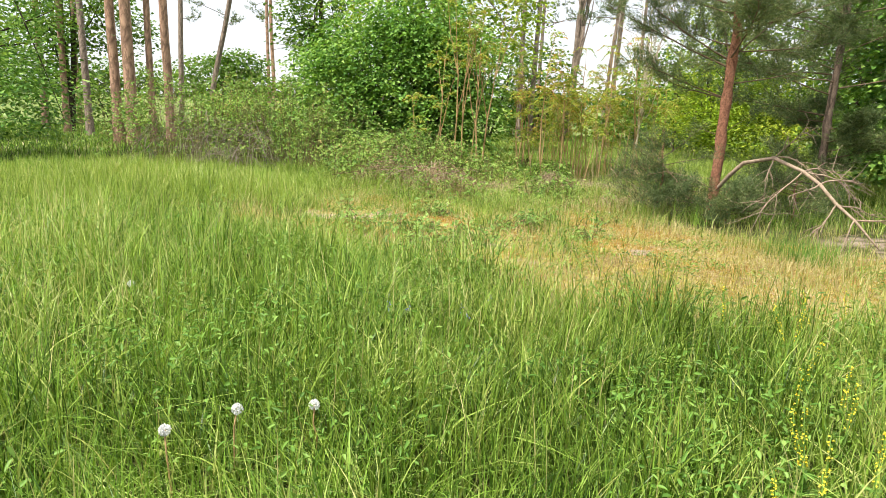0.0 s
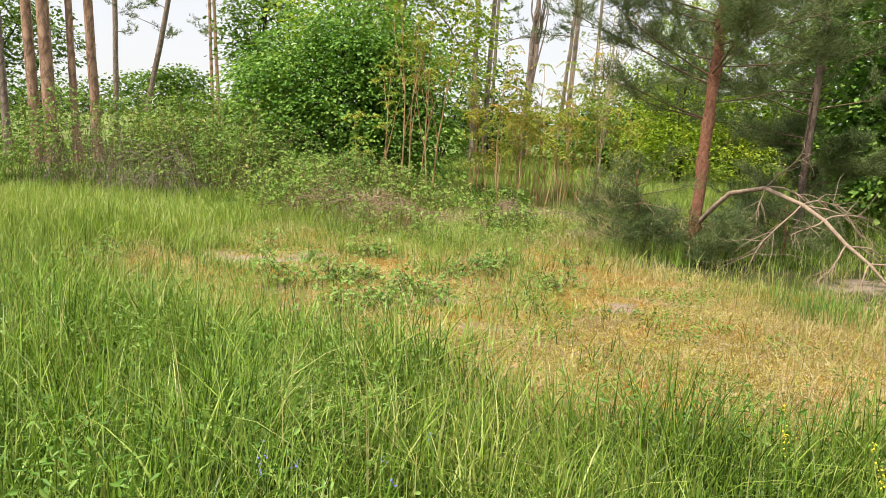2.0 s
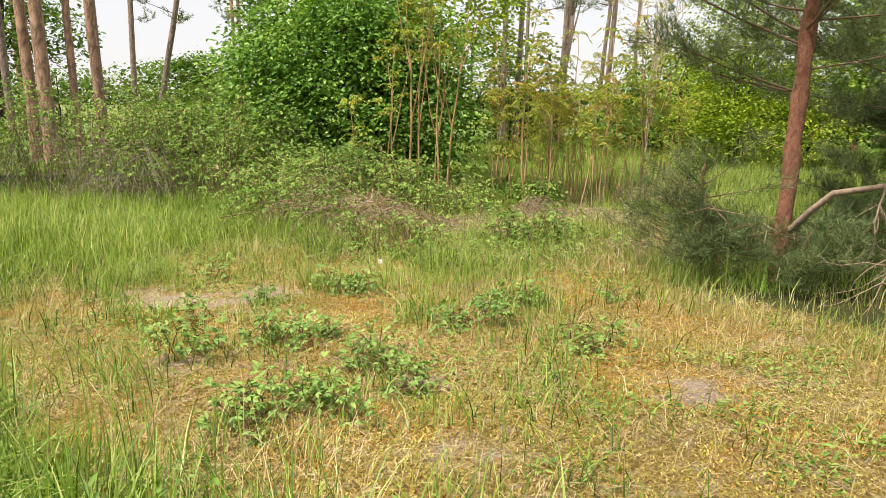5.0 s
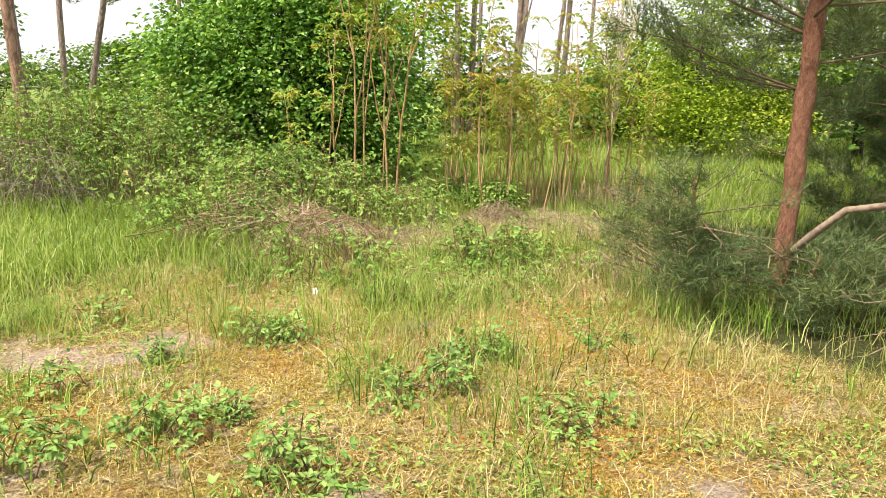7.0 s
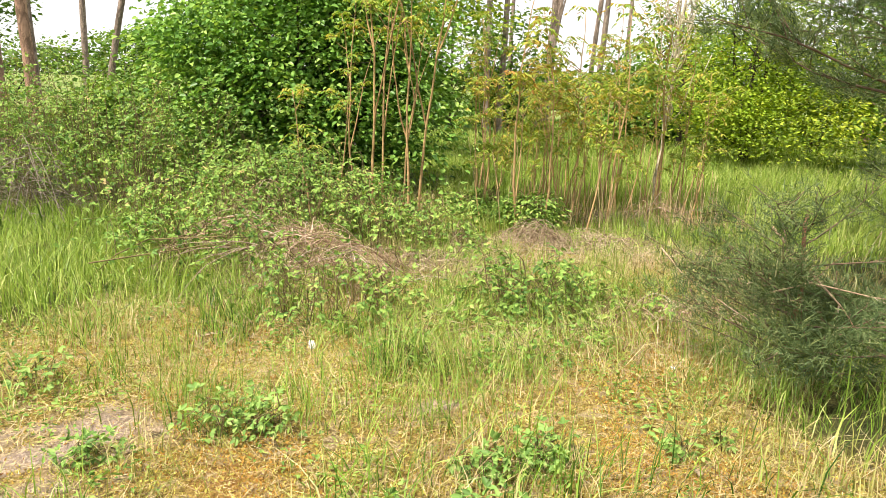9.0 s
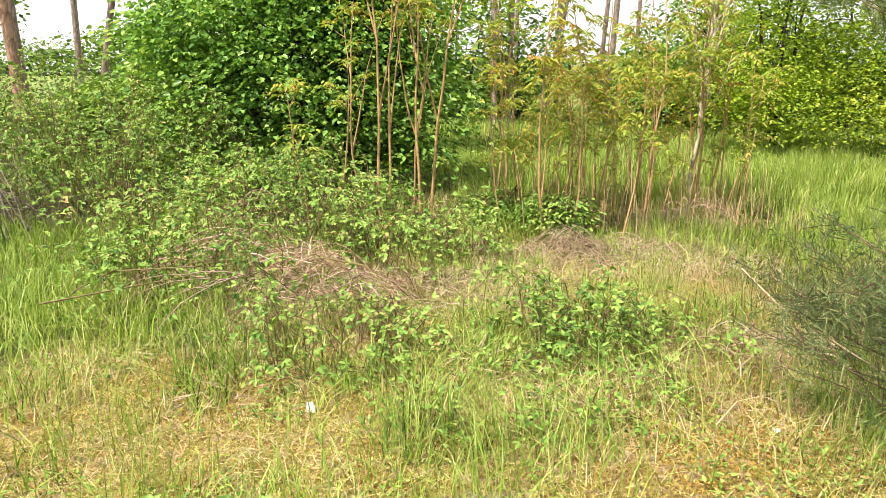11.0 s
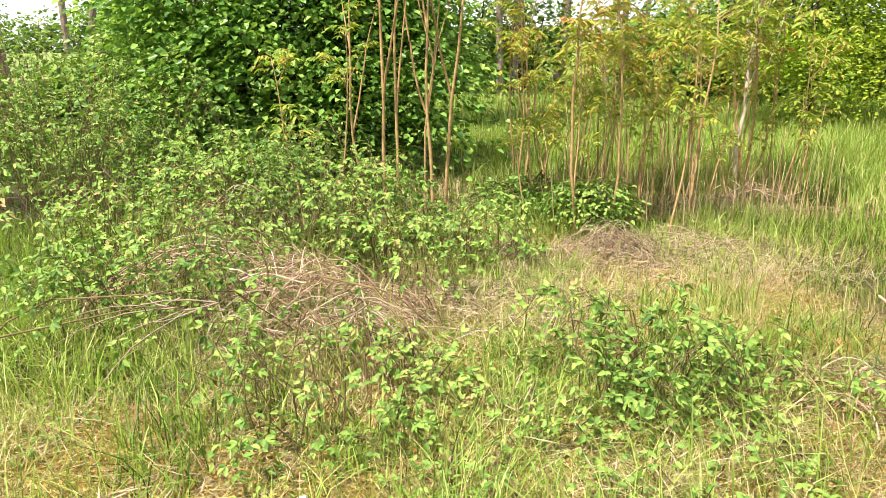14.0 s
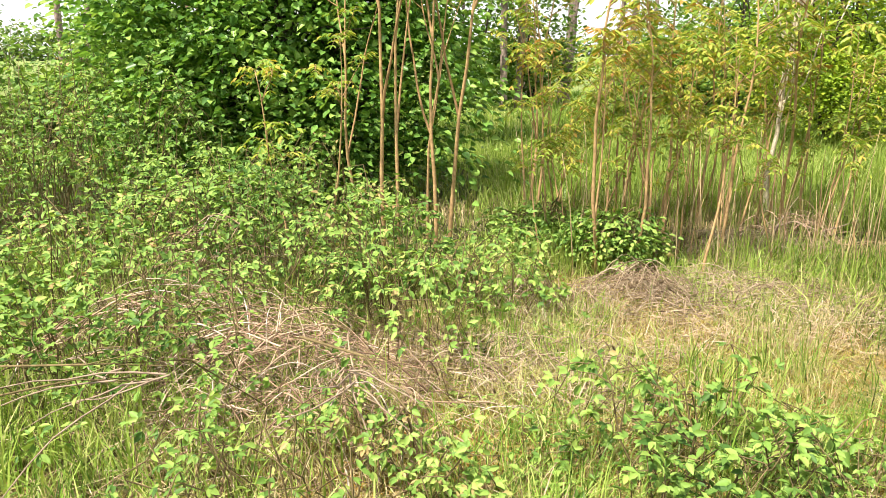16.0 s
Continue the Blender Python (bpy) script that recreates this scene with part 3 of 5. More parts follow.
def broken_branch():
    """The long bare branch that arches down to the sand."""
    t = thing("broken_branch", (4.2, 8.9, float(relief(4.2, 8.9))), "long bare broken pine branch arching down to the sand", "branch")
    main = np.array([(3.27, 11.04, 0.43), (3.34, 10.88, 0.6), (3.45, 10.76, 0.76), (3.72, 10.55, 0.84), (3.82, 9.95, 0.73), (3.86, 9.6, 0.625), (3.92, 9.3, 0.45), (4.02, 9.1, 0.32), (4.12, 8.95, 0.16), (4.2, 8.9, 0.06)])
    part("stem", tube(main, [0.026, 0.027, 0.026, 0.0235, 0.021, 0.019, 0.0165, 0.0135, 0.010, 0.006], 8), M_BRANCH, t, "pale peeled wood", True)
    for i, way, ln in ((3, (0.25, -0.1, 0.35), 0.5), (3, (-0.25, -0.3, -0.35), 0.55), (4, (-0.5, -0.1, -0.42), 0.95), (4, (0.35, 0.3, 0.15), 0.7), (5, (-0.35, -0.2, -0.2), 0.45), (5, (0.5, 0.2, 0.25), 0.6),
                       (6, (-0.45, -0.3, -0.3), 0.5), (6, (0.4, 0.1, -0.05), 0.55), (7, (0.5, -0.05, 0.06), 0.8), (7, (-0.3, -0.2, -0.2), 0.4), (3, (0.1, -0.35, 0.1), 0.8), (4, (0.5, -0.2, -0.1), 0.7)):
        p = wander(main[i], way, ln, 8, 0.12, 0.07)
        tubes = [tube(p, np.linspace(0.010, 0.003, 8), 5)]
        for k in range(9):
            j = rng.integers(2, 7)
            tubes.append(tube(wander(p[j], unit(p[j] - p[j - 1]) + rng.normal(size=3) * 0.6, ln * 0.5, 7, 0.2, 0.12), np.linspace(0.0042, 0.0016, 7), 4))
        tw = part("twig", tubes[0], M_BRANCH, t)
        for g in tubes[1:]:
            part("twiglet", g, M_BRANCH, tw)
    return t


broken_branch()

# tall pines of the stand
FAR = [((-10.9, 24.0), (-11.3, 24.0, 15), 0.31, 0), ((-11.7, 24.6), (-12.2, 24.6, 16), 0.26, 0), ((-10.9, 25.4), (-11.4, 25.4, 15), 0.19, 0), ((-14.6, 28.0), (-15.3, 28, 16), 0.22, 1),
       ((-10.9, 26.7), (-11.5, 26.9, 15), 0.26, 0), ((-11.3, 27.6), (-11.7, 27.6, 14), 0.2, 1), ((-16.2, 39.6), (-15.9, 39.6, 15), 0.24, 1), ((-12.6, 33.7), (-9.9, 33.4, 12), 0.21, 1), ((-15.8, 55.0), (-16.4, 55, 15), 0.25, 0),
       ((-14.6, 50.0), (-15.0, 50, 15), 0.2, 0), ((1.42, 32.3), (1.5, 32.3, 14), 0.18, 1), ((1.9, 32.9), (2.3, 32.9, 14), 0.18, 1), ((2.5, 38.5), (2.7, 38.5, 15), 0.15, 1),
       ((4.9, 31.5), (5.8, 31.6, 14), 0.17, 1), ((5.0, 34.0), (6.2, 34, 15), 0.14, 1), ((7.2, 38.0), (7.5, 38, 15), 0.15, 1), ((-2.6, 36.8), (-2.4, 36.8, 15), 0.36, 0), ((-5.6, 41.0), (-5.4, 41.0, 14), 0.18, 1),
       ((-19.5, 33), (-20.0, 33, 16), 0.25, 0), ((-17.0, 30.5), (-17.4, 30.5, 15), 0.22, 0), ((13.0, 30), (14.0, 30, 14), 0.2, 0), ((-22, 40), (-22.5, 40, 15), 0.22, 0), ((17, 36), (17.5, 36, 15), 0.2, 0)]
for b, top, r, grey in FAR:
    pine("tall_pine", b, top, r * 0.6, around(0.36, 0.98, 12, 2.3, 0.15, 7, 0.35),
         "tall grey-barked pine with a thin high crown" if grey else "tall pine with an orange-brown trunk and thin high crown", M_GREYBARK if grey else M_PINEFAR, 6, 0.17, "tall pines of the stand", 0.6, 0.02)
# the dead broken trunk among them
leafy_tree("broken_tree", (3.75, 36.5), [(4.35, 36.5, 9.0), (4.3, 36.4, 5.4)], [((4.3, 36.5, 8.5), (0.8, 0.8, 0.8))], 14, 10, 0.3, 0.14, 0.1, M_OAK, M_GREYBARK, "broken pale trunk with torn top and few leaves", r0=0.2, fine=True)

# leafy trees and shrubs
leafy_tree("young_tree", (3.38, 17.15), [(3.5, 17.12, 3.7)], [((3.7, 17.1, 3.3), (0.5, 0.5, 0.5)), ((3.2, 17.2, 3.0), (0.4, 0.4, 0.6)), ((3.45, 17.1, 2.2), (0.5, 0.5, 0.3))], 44, 12, 0.1, 0.065, 0.026, M_ASHLEAF, M_PALEBARK,
           "slender young tree with a pale smooth trunk", r0=0.026)
leafy_tree("hazel_bush", (-1.75, 18.6), [(-2.9, 18.4, 2.6), (-1.2, 18.2, 3.3), (-0.5, 18.8, 2.8), (-2.2, 19.3, 3.2), (-1.7, 17.8, 2.9), (-3.2, 19.0, 2.1), (-0.2, 18.2, 1.9)],
           [((-1.85, 18.5, 2.0), (2.0, 1.7, 1.75)), ((-2.5, 18.2, 1.25), (1.6, 1.3, 0.95)), ((-0.6, 18.2, 1.3), (1.15, 1.2, 0.95)), ((-1.6, 18.6, 3.3), (1.3, 1.1, 0.9)), ((-0.9, 18.5, 2.6), (1.3, 1.1, 0.8)), ((-3.0, 18.4, 2.2), (1.1, 1.0, 0.8))],
           1050, 36, 0.27, 0.092, 0.066, M_HAZEL, M_DARKBARK, "large dense green hazel bush with a dark inside", "bush", 0.045, shell=0.42, tiers=True)
leafy_tree("yellow_maple", (-1.9, 23.5), [(-2.0, 23.5, 7.0), (-0.6, 23.3, 6.0)], [((-2.4, 23.5, 4.6), (2.0, 1.6, 1.5)), ((0.1, 23.3, 3.9), (1.8, 1.3, 1.4)), ((-1.2, 23.3, 5.8), (2.2, 1.4, 1.2))],
           720, 13, 0.25, 0.13, 0.10, M_YELLOW, M_GREYBARK, "tree with fresh yellow-green leaves behind the bush", fine=True, r0=0.13)
leafy_tree("dark_oak", (-7.9, 36.0), [(-7.8, 36.0, 7.5)], [((-8.0, 36.0, 5.8), (1.9, 1.8, 2.1)), ((-7.4, 35.5, 3.6), (1.6, 1.5, 1.2))], 420, 13, 0.33, 0.2, 0.15, M_OAK, M_DARKBARK, "dark green oak standing behind the bush", fine=True, r0=0.18)
leafy_tree("small_oak", (-15.6, 44.5), [(-15.8, 44.5, 3.4)], [((-15.9, 44.5, 2.8), (3.0, 2.2, 1.5)), ((-14.6, 44.3, 3.5), (1.6, 1.4, 1.0))], 420, 12, 0.33, 0.22, 0.16, M_OAK, M_DARKBARK, "small round green oak at the field edge", fine=True, r0=0.15)
leafy_tree("yellow_tree", (7.0, 23.6), [(6.9, 23.4, 4.0), (7.5, 23.7, 3.6), (6.4, 23.7, 3.2)], [((7.0, 23.4, 2.6), (1.7, 1.4, 1.5)), ((6.1, 23.0, 1.5), (1.1, 1.0, 0.7)), ((8.4, 23.4, 1.9), (1.5, 1.3, 1.1)), ((7.0, 23.4, 4.4), (1.3, 1.2, 1.0)), ((7.6, 22.6, 1.2), (2.1, 1.2, 0.7))],
           1300, 24, 0.25, 0.09, 0.05, M_YELLOW, M_DARKBARK, "bright yellow-green tree with low hanging foliage", r0=0.045, fine=True, tiers=True)
leafy_tree("green_tree", (10.6, 23.0), [(10.5, 23, 5.0), (11.0, 22.6, 4.6)], [((10.6, 23.0, 3.2), (2.2, 2.0, 2.2)), ((9.6, 22.6, 1.6), (1.5, 1.3, 0.9))], 700, 12, 0.24, 0.14, 0.1, M_OAK, M_DARKBARK, "broad green tree at the meadow's edge", r0=0.12, fine=True)
leafy_tree("green_tree", (9.0, 15.6), [(8.9, 15.4, 5.2), (8.4, 15.2, 4.8)], [((8.7, 15.2, 3.2), (2.0, 1.9, 2.2)), ((7.9, 14.7, 1.5), (1.5, 1.3, 1.0)), ((10.2, 15.4, 2.2), (2.0, 1.6, 1.8)), ((8.6, 14.9, 0.9), (1.9, 1.4, 0.7)), ((7.6, 15.0, 3.4), (1.2, 1.2, 1.3))],
           1000, 28, 0.3, 0.11, 0.08, M_HAZEL, M_DARKBARK, "broad-leaved green tree with branches near the ground", r0=0.1, tiers=True)
leafy_tree("green_tree", (6.5, 27.0), [(6.5, 27, 3.6)], [((6.5, 27.0, 2.4), (1.6, 1.4, 1.5)), ((5.7, 26.6, 1.4), (1.0, 0.9, 0.7))], 240, 12, 0.22, 0.13, 0.09, M_OAK, M_DARKBARK, "young leafy tree at the meadow's edge", r0=0.08, fine=True)
leafy_tree("dark_fir", (-11.4, 17.5), [(-11.4, 17.5, 7.0)], [((-11.4, 17.4, 3.4), (2.2, 1.8, 3.0)), ((-10.6, 17.0, 1.2), (2.0, 1.6, 1.1))], 1300, 13, 0.24, 0.12, 0.06, M_HAZEL, M_DARKBARK, "dark green tree with low branches at the wood's edge", r0=0.12, fine=True)
leafy_tree("dark_oak", (-17.5, 31.5), [(-17.6, 31.5, 7.5), (-16.6, 31.2, 6.5)], [((-17.5, 31.5, 5.6), (2.6, 2.0, 2.2)), ((-15.4, 31.0, 4.2), (1.8, 1.5, 1.4)), ((-18.6, 31, 3.2), (2.2, 1.8, 1.6))], 620, 12, 0.32, 0.18, 0.13, M_OAK, M_DARKBARK, "dark-stemmed oak among the tall pines", fine=True, r0=0.16)
for cx, cy, h, w, leafm, lab in ((-19, 38, 2.2, 3.4, M_OAK, "green undergrowth below the tall pines"), (-9.5, 33, 1.5, 2.4, M_OAK, "green undergrowth below the tall pines"), (0.2, 33, 3.4, 2.2, M_OAK, "leafy young trees below the pines"),
                                 (2.4, 35, 2.6, 1.6, M_OAK, "leafy young trees below the pines"), (3.4, 44, 1.6, 2.6, M_OAK, "leafy young trees below the pines"), (9.0, 36, 2.6, 2.8, M_OAK, "leafy young trees below the pines"),
                                 (10.5, 28, 3.4, 3.0, M_OAK, "leafy young trees at the wood's edge"), (6.6, 30, 1.7, 2.2, M_OAK, "leafy young trees at the wood's edge"), (14.0, 26, 3.2, 2.6, M_OAK, "leafy young trees at the wood's edge"), (12.5, 18.5, 3.0, 2.4, M_HAZEL, "leafy young trees at the wood's edge"), (8.6, 29, 2.2, 1.8, M_OAK, "leafy young trees at the wood's edge"),
                                 (-16, 24, 2.6, 2.6, M_OAK, "green undergrowth below the tall pines"), (-7.6, 25.0, 0.9, 1.6, M_OAK, "green undergrowth below the tall pines")):
    leafy_tree("undergrowth", (cx, cy), [(cx, cy, h * 1.3), (cx + w * 0.4, cy, h), (cx - w * 0.4, cy, h)], [((cx, cy, h * 0.9), (w, w * 0.6, h * 0.8)), ((cx - w * 0.5, cy, h * 0.5), (w * 0.6, w * 0.5, h * 0.5))],
               300, 12, 0.3, 0.19, 0.13, leafm, M_DARKBARK, lab, "undergrowth", 0.05, True, "undergrowth of the wood")


# ---- shrubs and brambles ----
def bramble(name, centre, canes, reach, height, per_cane, leaf, label, group="", L=0.055, radius=0.25, trifoliate=True, flat=False, bare=0.0):
    """Arching canes from one spot with leaves in threes."""
    cx, cy = centre
    z = float(relief(cx, cy))
    t = thing(name, (cx, cy, z), label, "bramble", group)
    tubes, P, D, N = [], [], [], []
    for k in range(canes):
        a, r = rng.uniform(0, 2 * np.pi), radius * math.sqrt(rng.random())
        sx, sy = cx + r * math.cos(a), cy + r * math.sin(a)
        a += rng.normal() * 0.8
        ln = reach * rng.uniform(0.45, 1.1)
        ex, ey = sx + ln * math.cos(a), sy + ln * math.sin(a)
        p = arch((sx, sy, float(relief(sx, sy)) - 0.02), (ex, ey, float(relief(ex, ey)) + rng.uniform(0.03, 0.5) * height), height * rng.uniform(0.35, 0.95), 8, 0.03)
        tubes.append(tube(p, np.linspace(0.0036, 0.0015, 8), 4))
        if rng.random() < bare:
            continue
        n_leaf = max(3, int(per_cane * rng.uniform(0.35, 1.65)))
        f = rng.uniform(0.1, 1.0, n_leaf) ** 0.7 * 6.999
        i = f.astype(int)
        q = p[i] + (p[i + 1] - p[i]) * (f - i)[:, None]
        out = unit(rng.normal(size=(n_leaf, 3)) * [1, 1, 0.5])
        q = q + out * rng.uniform(0.02, 0.10, (n_leaf, 1))
        q[:, 2] = np.maximum(q[:, 2], relief(q[:, 0], q[:, 1]) + 0.02)
        nn = unit(rng.normal(size=(n_leaf, 3)) * 0.38 + [0, -0.15, 1])
        for turn in ((-1.0, 0.0, 1.0) if trifoliate else (0.0,)):
            side = np.cross(nn, out)
            P.append(q)
            D.append(out * math.cos(turn) + side * math.sin(turn))
            N.append(nn)
    for g in tubes:
        part("cane", g, M_CANE, t)
    if P:
        P, D, N = np.concatenate(P), np.concatenate(D), np.concatenate(N)
        N = N + rng.normal(size=N.shape) * 0.2
        size = rng.uniform(0.6, 1.25, len(P)) * L
        part("foliage", leaves(P, D + [0, 0, -0.15], N, size * 0.98, size * 0.5, 0.16), leaf, t, kind="stuff")
    return t


G1 = "low brambles on the clearing"
for x, y, reach, h, c in ((-1.48, 10.6, 0.28, 0.34, 6), (-1.05, 9.5, 0.22, 0.24, 6), (-0.4, 9.02, 0.3, 0.26, 11), (-0.1, 9.1, 0.3, 0.14, 6), (0.22, 8.62, 0.34, 0.3, 13), (-0.86, 8.68, 0.3, 0.5, 9), (1.4, 9.15, 0.4, 0.22, 12), (1.0, 10.0, 0.2, 0.2, 8),
                          (-0.22, 10.2, 0.42, 0.26, 14), (0.66, 9.45, 0.42, 0.24, 13), (-0.18, 7.95, 0.36, 0.34, 12), (0.05, 8.02, 0.3, 0.28, 9), (0.42, 8.28, 0.2, 0.24, 5), (1.79, 10.2, 0.2, 0.12, 5), (0.85, 9.92, 0.18, 0.22, 6), (-0.85, 9.85, 0.2, 0.14, 4),
                          (-2.6, 9.3, 0.4, 0.35, 10)):
    bramble("bramble", (x, y), max(3, int(c * 0.8)), reach * 0.55, h * 0.55, 15, M_SEEDLING, "low green bramble seedling on mossy ground", G1, 0.036, 0.08)
G2 = "bramble thickets"
for x, y, canes, reach, h, per, L, rad, bare in (
        (1.25, 12.2, 36, 0.42, 0.4, 13, 0.04, 0.26, 0.05), (1.7, 12.0, 14, 0.4, 0.22, 12, 0.04, 0.15, 0.0), (-0.3, 11.95, 24, 0.42, 0.42, 11, 0.036, 0.26, 0.1), (0.0, 12.1, 16, 0.4, 0.25, 11, 0.038, 0.25, 0.1), (0.75, 11.75, 14, 0.4, 0.14, 11, 0.038, 0.3, 0.0),
        (-1.45, 13.05, 42, 0.6, 0.6, 14, 0.042, 0.4, 0.25), (-0.75, 13.75, 26, 0.55, 0.62, 13, 0.042, 0.35, 0.1), (-1.95, 14.15, 62, 0.75, 0.75, 15, 0.045, 0.6, 0.2), (-1.0, 14.75, 90, 0.8, 0.8, 17, 0.045, 0.6, 0.15), (0.0, 13.95, 46, 0.6, 0.7, 15, 0.045, 0.35, 0.1), (0.5, 14.2, 24, 0.5, 0.4, 14, 0.045, 0.25, 0.05),
        (-3.8, 15.75, 80, 0.9, 1.4, 19, 0.05, 0.8, 0.3), (-5.4, 15.8, 80, 1.0, 1.75, 19, 0.05, 0.8, 0.35), (-3.4, 16.6, 80, 1.0, 1.5, 16, 0.05, 0.8, 0.3), (-6.8, 17.0, 80, 1.0, 1.6, 16, 0.055, 0.9, 0.3), (-1.6, 15.9, 70, 0.8, 0.85, 18, 0.05, 0.6, 0.15),
        (-4.8, 18.5, 80, 1.1, 1.9, 17, 0.055, 0.9, 0.3), (-1.3, 13.0, 22, 0.7, 0.6, 12, 0.04, 0.6, 0.2), (-0.5, 13.1, 18, 0.6, 0.5, 11, 0.04, 0.5, 0.2), (0.35, 11.6, 12, 0.35, 0.14, 10, 0.036, 0.25, 0.0), (0.7, 11.4, 12, 0.4, 0.13, 10, 0.036, 0.3, 0.0), (1.2, 11.5, 14, 0.45, 0.16, 10, 0.038, 0.3, 0.0), (1.0, 12.6, 10, 0.4, 0.16, 11, 0.038, 0.25, 0.0)):
    bramble("bramble_thicket", (x, y), canes, reach, h, int(per * (1.3 if x < -1.4 else 1.15)), M_BRAMBLE, "tangled bramble thicket with bare canes and green leaves", G2, L * 1.02, rad, bare=bare)
for x, y, r, h, n in ((1.5, 15.35, 0.36, 0.36, 170), (0.95, 15.8, 0.4, 0.34, 170)):
    leafy_tree("small_bush", (x, y), [(x + dx, y + dy, h) for dx, dy in ((0, 0), (0.2, 0.1), (-0.2, 0.1), (0.1, -0.2))], [((x, y, h * 0.6), (r, r, h * 0.6))], n, 16, 0.09, 0.05, 0.028, M_BRAMBLE, M_CANE, "small dense green bush among the saplings", "bush", 0.006, shell=0.2)


def twig_heap(name, centre, radius, height, n, label, length=0.8, mat=M_DEAD):
    cx, cy = centre
    z = float(relief(cx, cy))
    t = thing(name, (cx, cy, z), label, "twig heap", "heaps of dead twigs")
    tubes = []
    for k in range(n):
        a, r = rng.uniform(0, 2 * np.pi), rng.random() ** 0.6 * radius
        x, y = cx + r * math.cos(a), cy + r * math.sin(a) * 0.7
        b, ln = rng.uniform(0, 2 * np.pi), length * rng.uniform(0.35, 1.15)
        curl, depth = rng.normal() * 0.9, rng.uniform(0.25, 1.08)
        u = np.linspace(0, 1, 8)
        way = b + curl * u
        px, py = x + ln * np.cumsum(np.cos(way)) / 8, y + ln * np.cumsum(np.sin(way)) / 8 * 0.8
        q = np.hypot(px - cx, (py - cy) / 0.75) / radius
        bump = 0.75 + 0.5 * vnoise(px, py, 0.35, 81)
        pz = relief(px, py) + 0.01 + height * depth * np.clip(1.05 - q ** 2, 0.03, 1) * bump + 4 * u * (1 - u) * rng.uniform(0, 0.09) + np.cumsum(rng.normal(size=8)) * 0.006
        pz = np.maximum(pz, relief(px, py) + 0.005)
        w = 0.0055 if k < 14 else rng.choice([0.0018, 0.0026, 0.0036, 0.005], p=[0.35, 0.35, 0.22, 0.08])
        tubes.append(tube(np.stack([px, py, pz], 1), np.linspace(1, 0.45, 8) * w, 4))
    for g in tubes[:14]:
        part("stick", g, mat, t)
    part("tangle", join(tubes[14:]), mat, t, kind="stuff")
    return t


twig_heap("twig_heap", (-1.0, 13.3), 0.95, 0.3, 460, "heap of dry brown twigs and dead canes", 0.8)
twig_heap("twig_heap", (-0.42, 12.75), 0.75, 0.31, 480, "heap of dry brown twigs and dead canes", 0.6)
twig_heap("twig_heap", (-1.25, 14.2), 0.7, 0.6, 180, "heap of dry brown twigs and dead canes", 0.8)
twig_heap("twig_heap", (1.45, 14.4), 0.46, 0.22, 340, "small pile of dry cut grass and twigs", 0.42, M_THATCH)
twig_heap("twig_heap", (0.78, 14.35), 0.22, 0.2, 90, "small pile of dry cut grass and twigs", 0.3, M_THATCH)
twig_heap("twig_heap", (2.2, 14.5), 0.85, 0.10, 300, "flattened dry grass and twigs", 0.5, M_THATCH)
twig_heap("twig_heap", (3.1, 15.95), 0.45, 0.3, 90, "pale dead roots and twigs", 0.6)
twig_heap("twig_heap", (2.75, 15.7), 0.7, 0.16, 260, "flattened dry grass and twigs", 0.4, M_THATCH)
twig_heap("twig_heap", (2.25, 12.1), 0.6, 0.08, 260, "flattened brown dead twigs beside the low pine", 0.35)
twig_heap("twig_heap", (-4.3, 15.0), 1.0, 0.95, 240, "grey dry twigs in the shrubs", 0.9, M_GREYTWIG)
twig_heap("twig_heap", (-5.7, 15.7), 1.2, 1.3, 210, "grey dry twigs in the shrubs", 1.0, M_GREYTWIG)
twig_heap("twig_heap", (0.65, 13.2), 0.7, 0.07, 330, "flattened dry grass and twigs", 0.4, M_THATCH)


def lone_stick(name, pts, r, label, mat=M_DEAD):
    pts = np.array(pts, float)
    tubes = [tube(pts, np.linspace(r, r * 0.4, len(pts)), 6)]
    for k in range(3):
        j = rng.integers(1, len(pts) - 1)
        tubes.append(tube(wander(pts[j], unit(pts[j + 1] - pts[j]) + rng.normal(size=3) * 0.5, 0.3, 5, 0.1), np.linspace(r * 0.5, r * 0.2, 5), 4))
    return solo(name, join(tubes), mat, label, "branch")


lone_stick("dead_cane", [(-2.17, 12.55, 0.02), (-1.9, 12.5, 0.25), (-1.6, 12.4, 0.4), (-1.05, 12.3, 0.46), (-0.7, 12.4, 0.44), (-0.45, 12.5, 0.2)], 0.006, "dead cane arching over the grass", M_CANE)
lone_stick("dead_cane", [(-1.9, 12.1, 0.28), (-1.5, 12.2, 0.34), (-1.1, 12.3, 0.4), (-0.8, 12.5, 0.3)], 0.006, "dead cane arching over the grass", M_CANE)
lone_stick("dead_cane", [(-0.35, 12.7, 0.42), (-0.05, 12.5, 0.42), (0.12, 12.35, 0.28), (0.2, 12.25, 0.06)], 0.007, "dead cane arching over the grass", M_CANE)
def dead_fan(x, y, z, az, n, length, label):
    """A dead side branch whose forks spread like a fan."""
    t = thing("dead_branch", (x, y, float(relief(x, y))), label, "branch")
    for k in range(n):
        a = radians(az) + (k - (n - 1) / 2) * 0.28 + rng.normal() * 0.08
        back = rng.uniform(0, 0.4) * length
        p = wander((x + back * math.cos(radians(az)), y + back * math.sin(radians(az)), z + rng.normal() * 0.03), (math.cos(a), math.sin(a), rng.normal() * 0.25 - 0.1), length * rng.uniform(0.5, 1.1), 7, 0.16, 0.06)
        p[:, 2] = np.maximum(p[:, 2], relief(p[:, 0], p[:, 1]) + 0.01)
        part("fork", tube(p, np.linspace(0.0045, 0.0014, 7), 5), M_BRANCH, t)


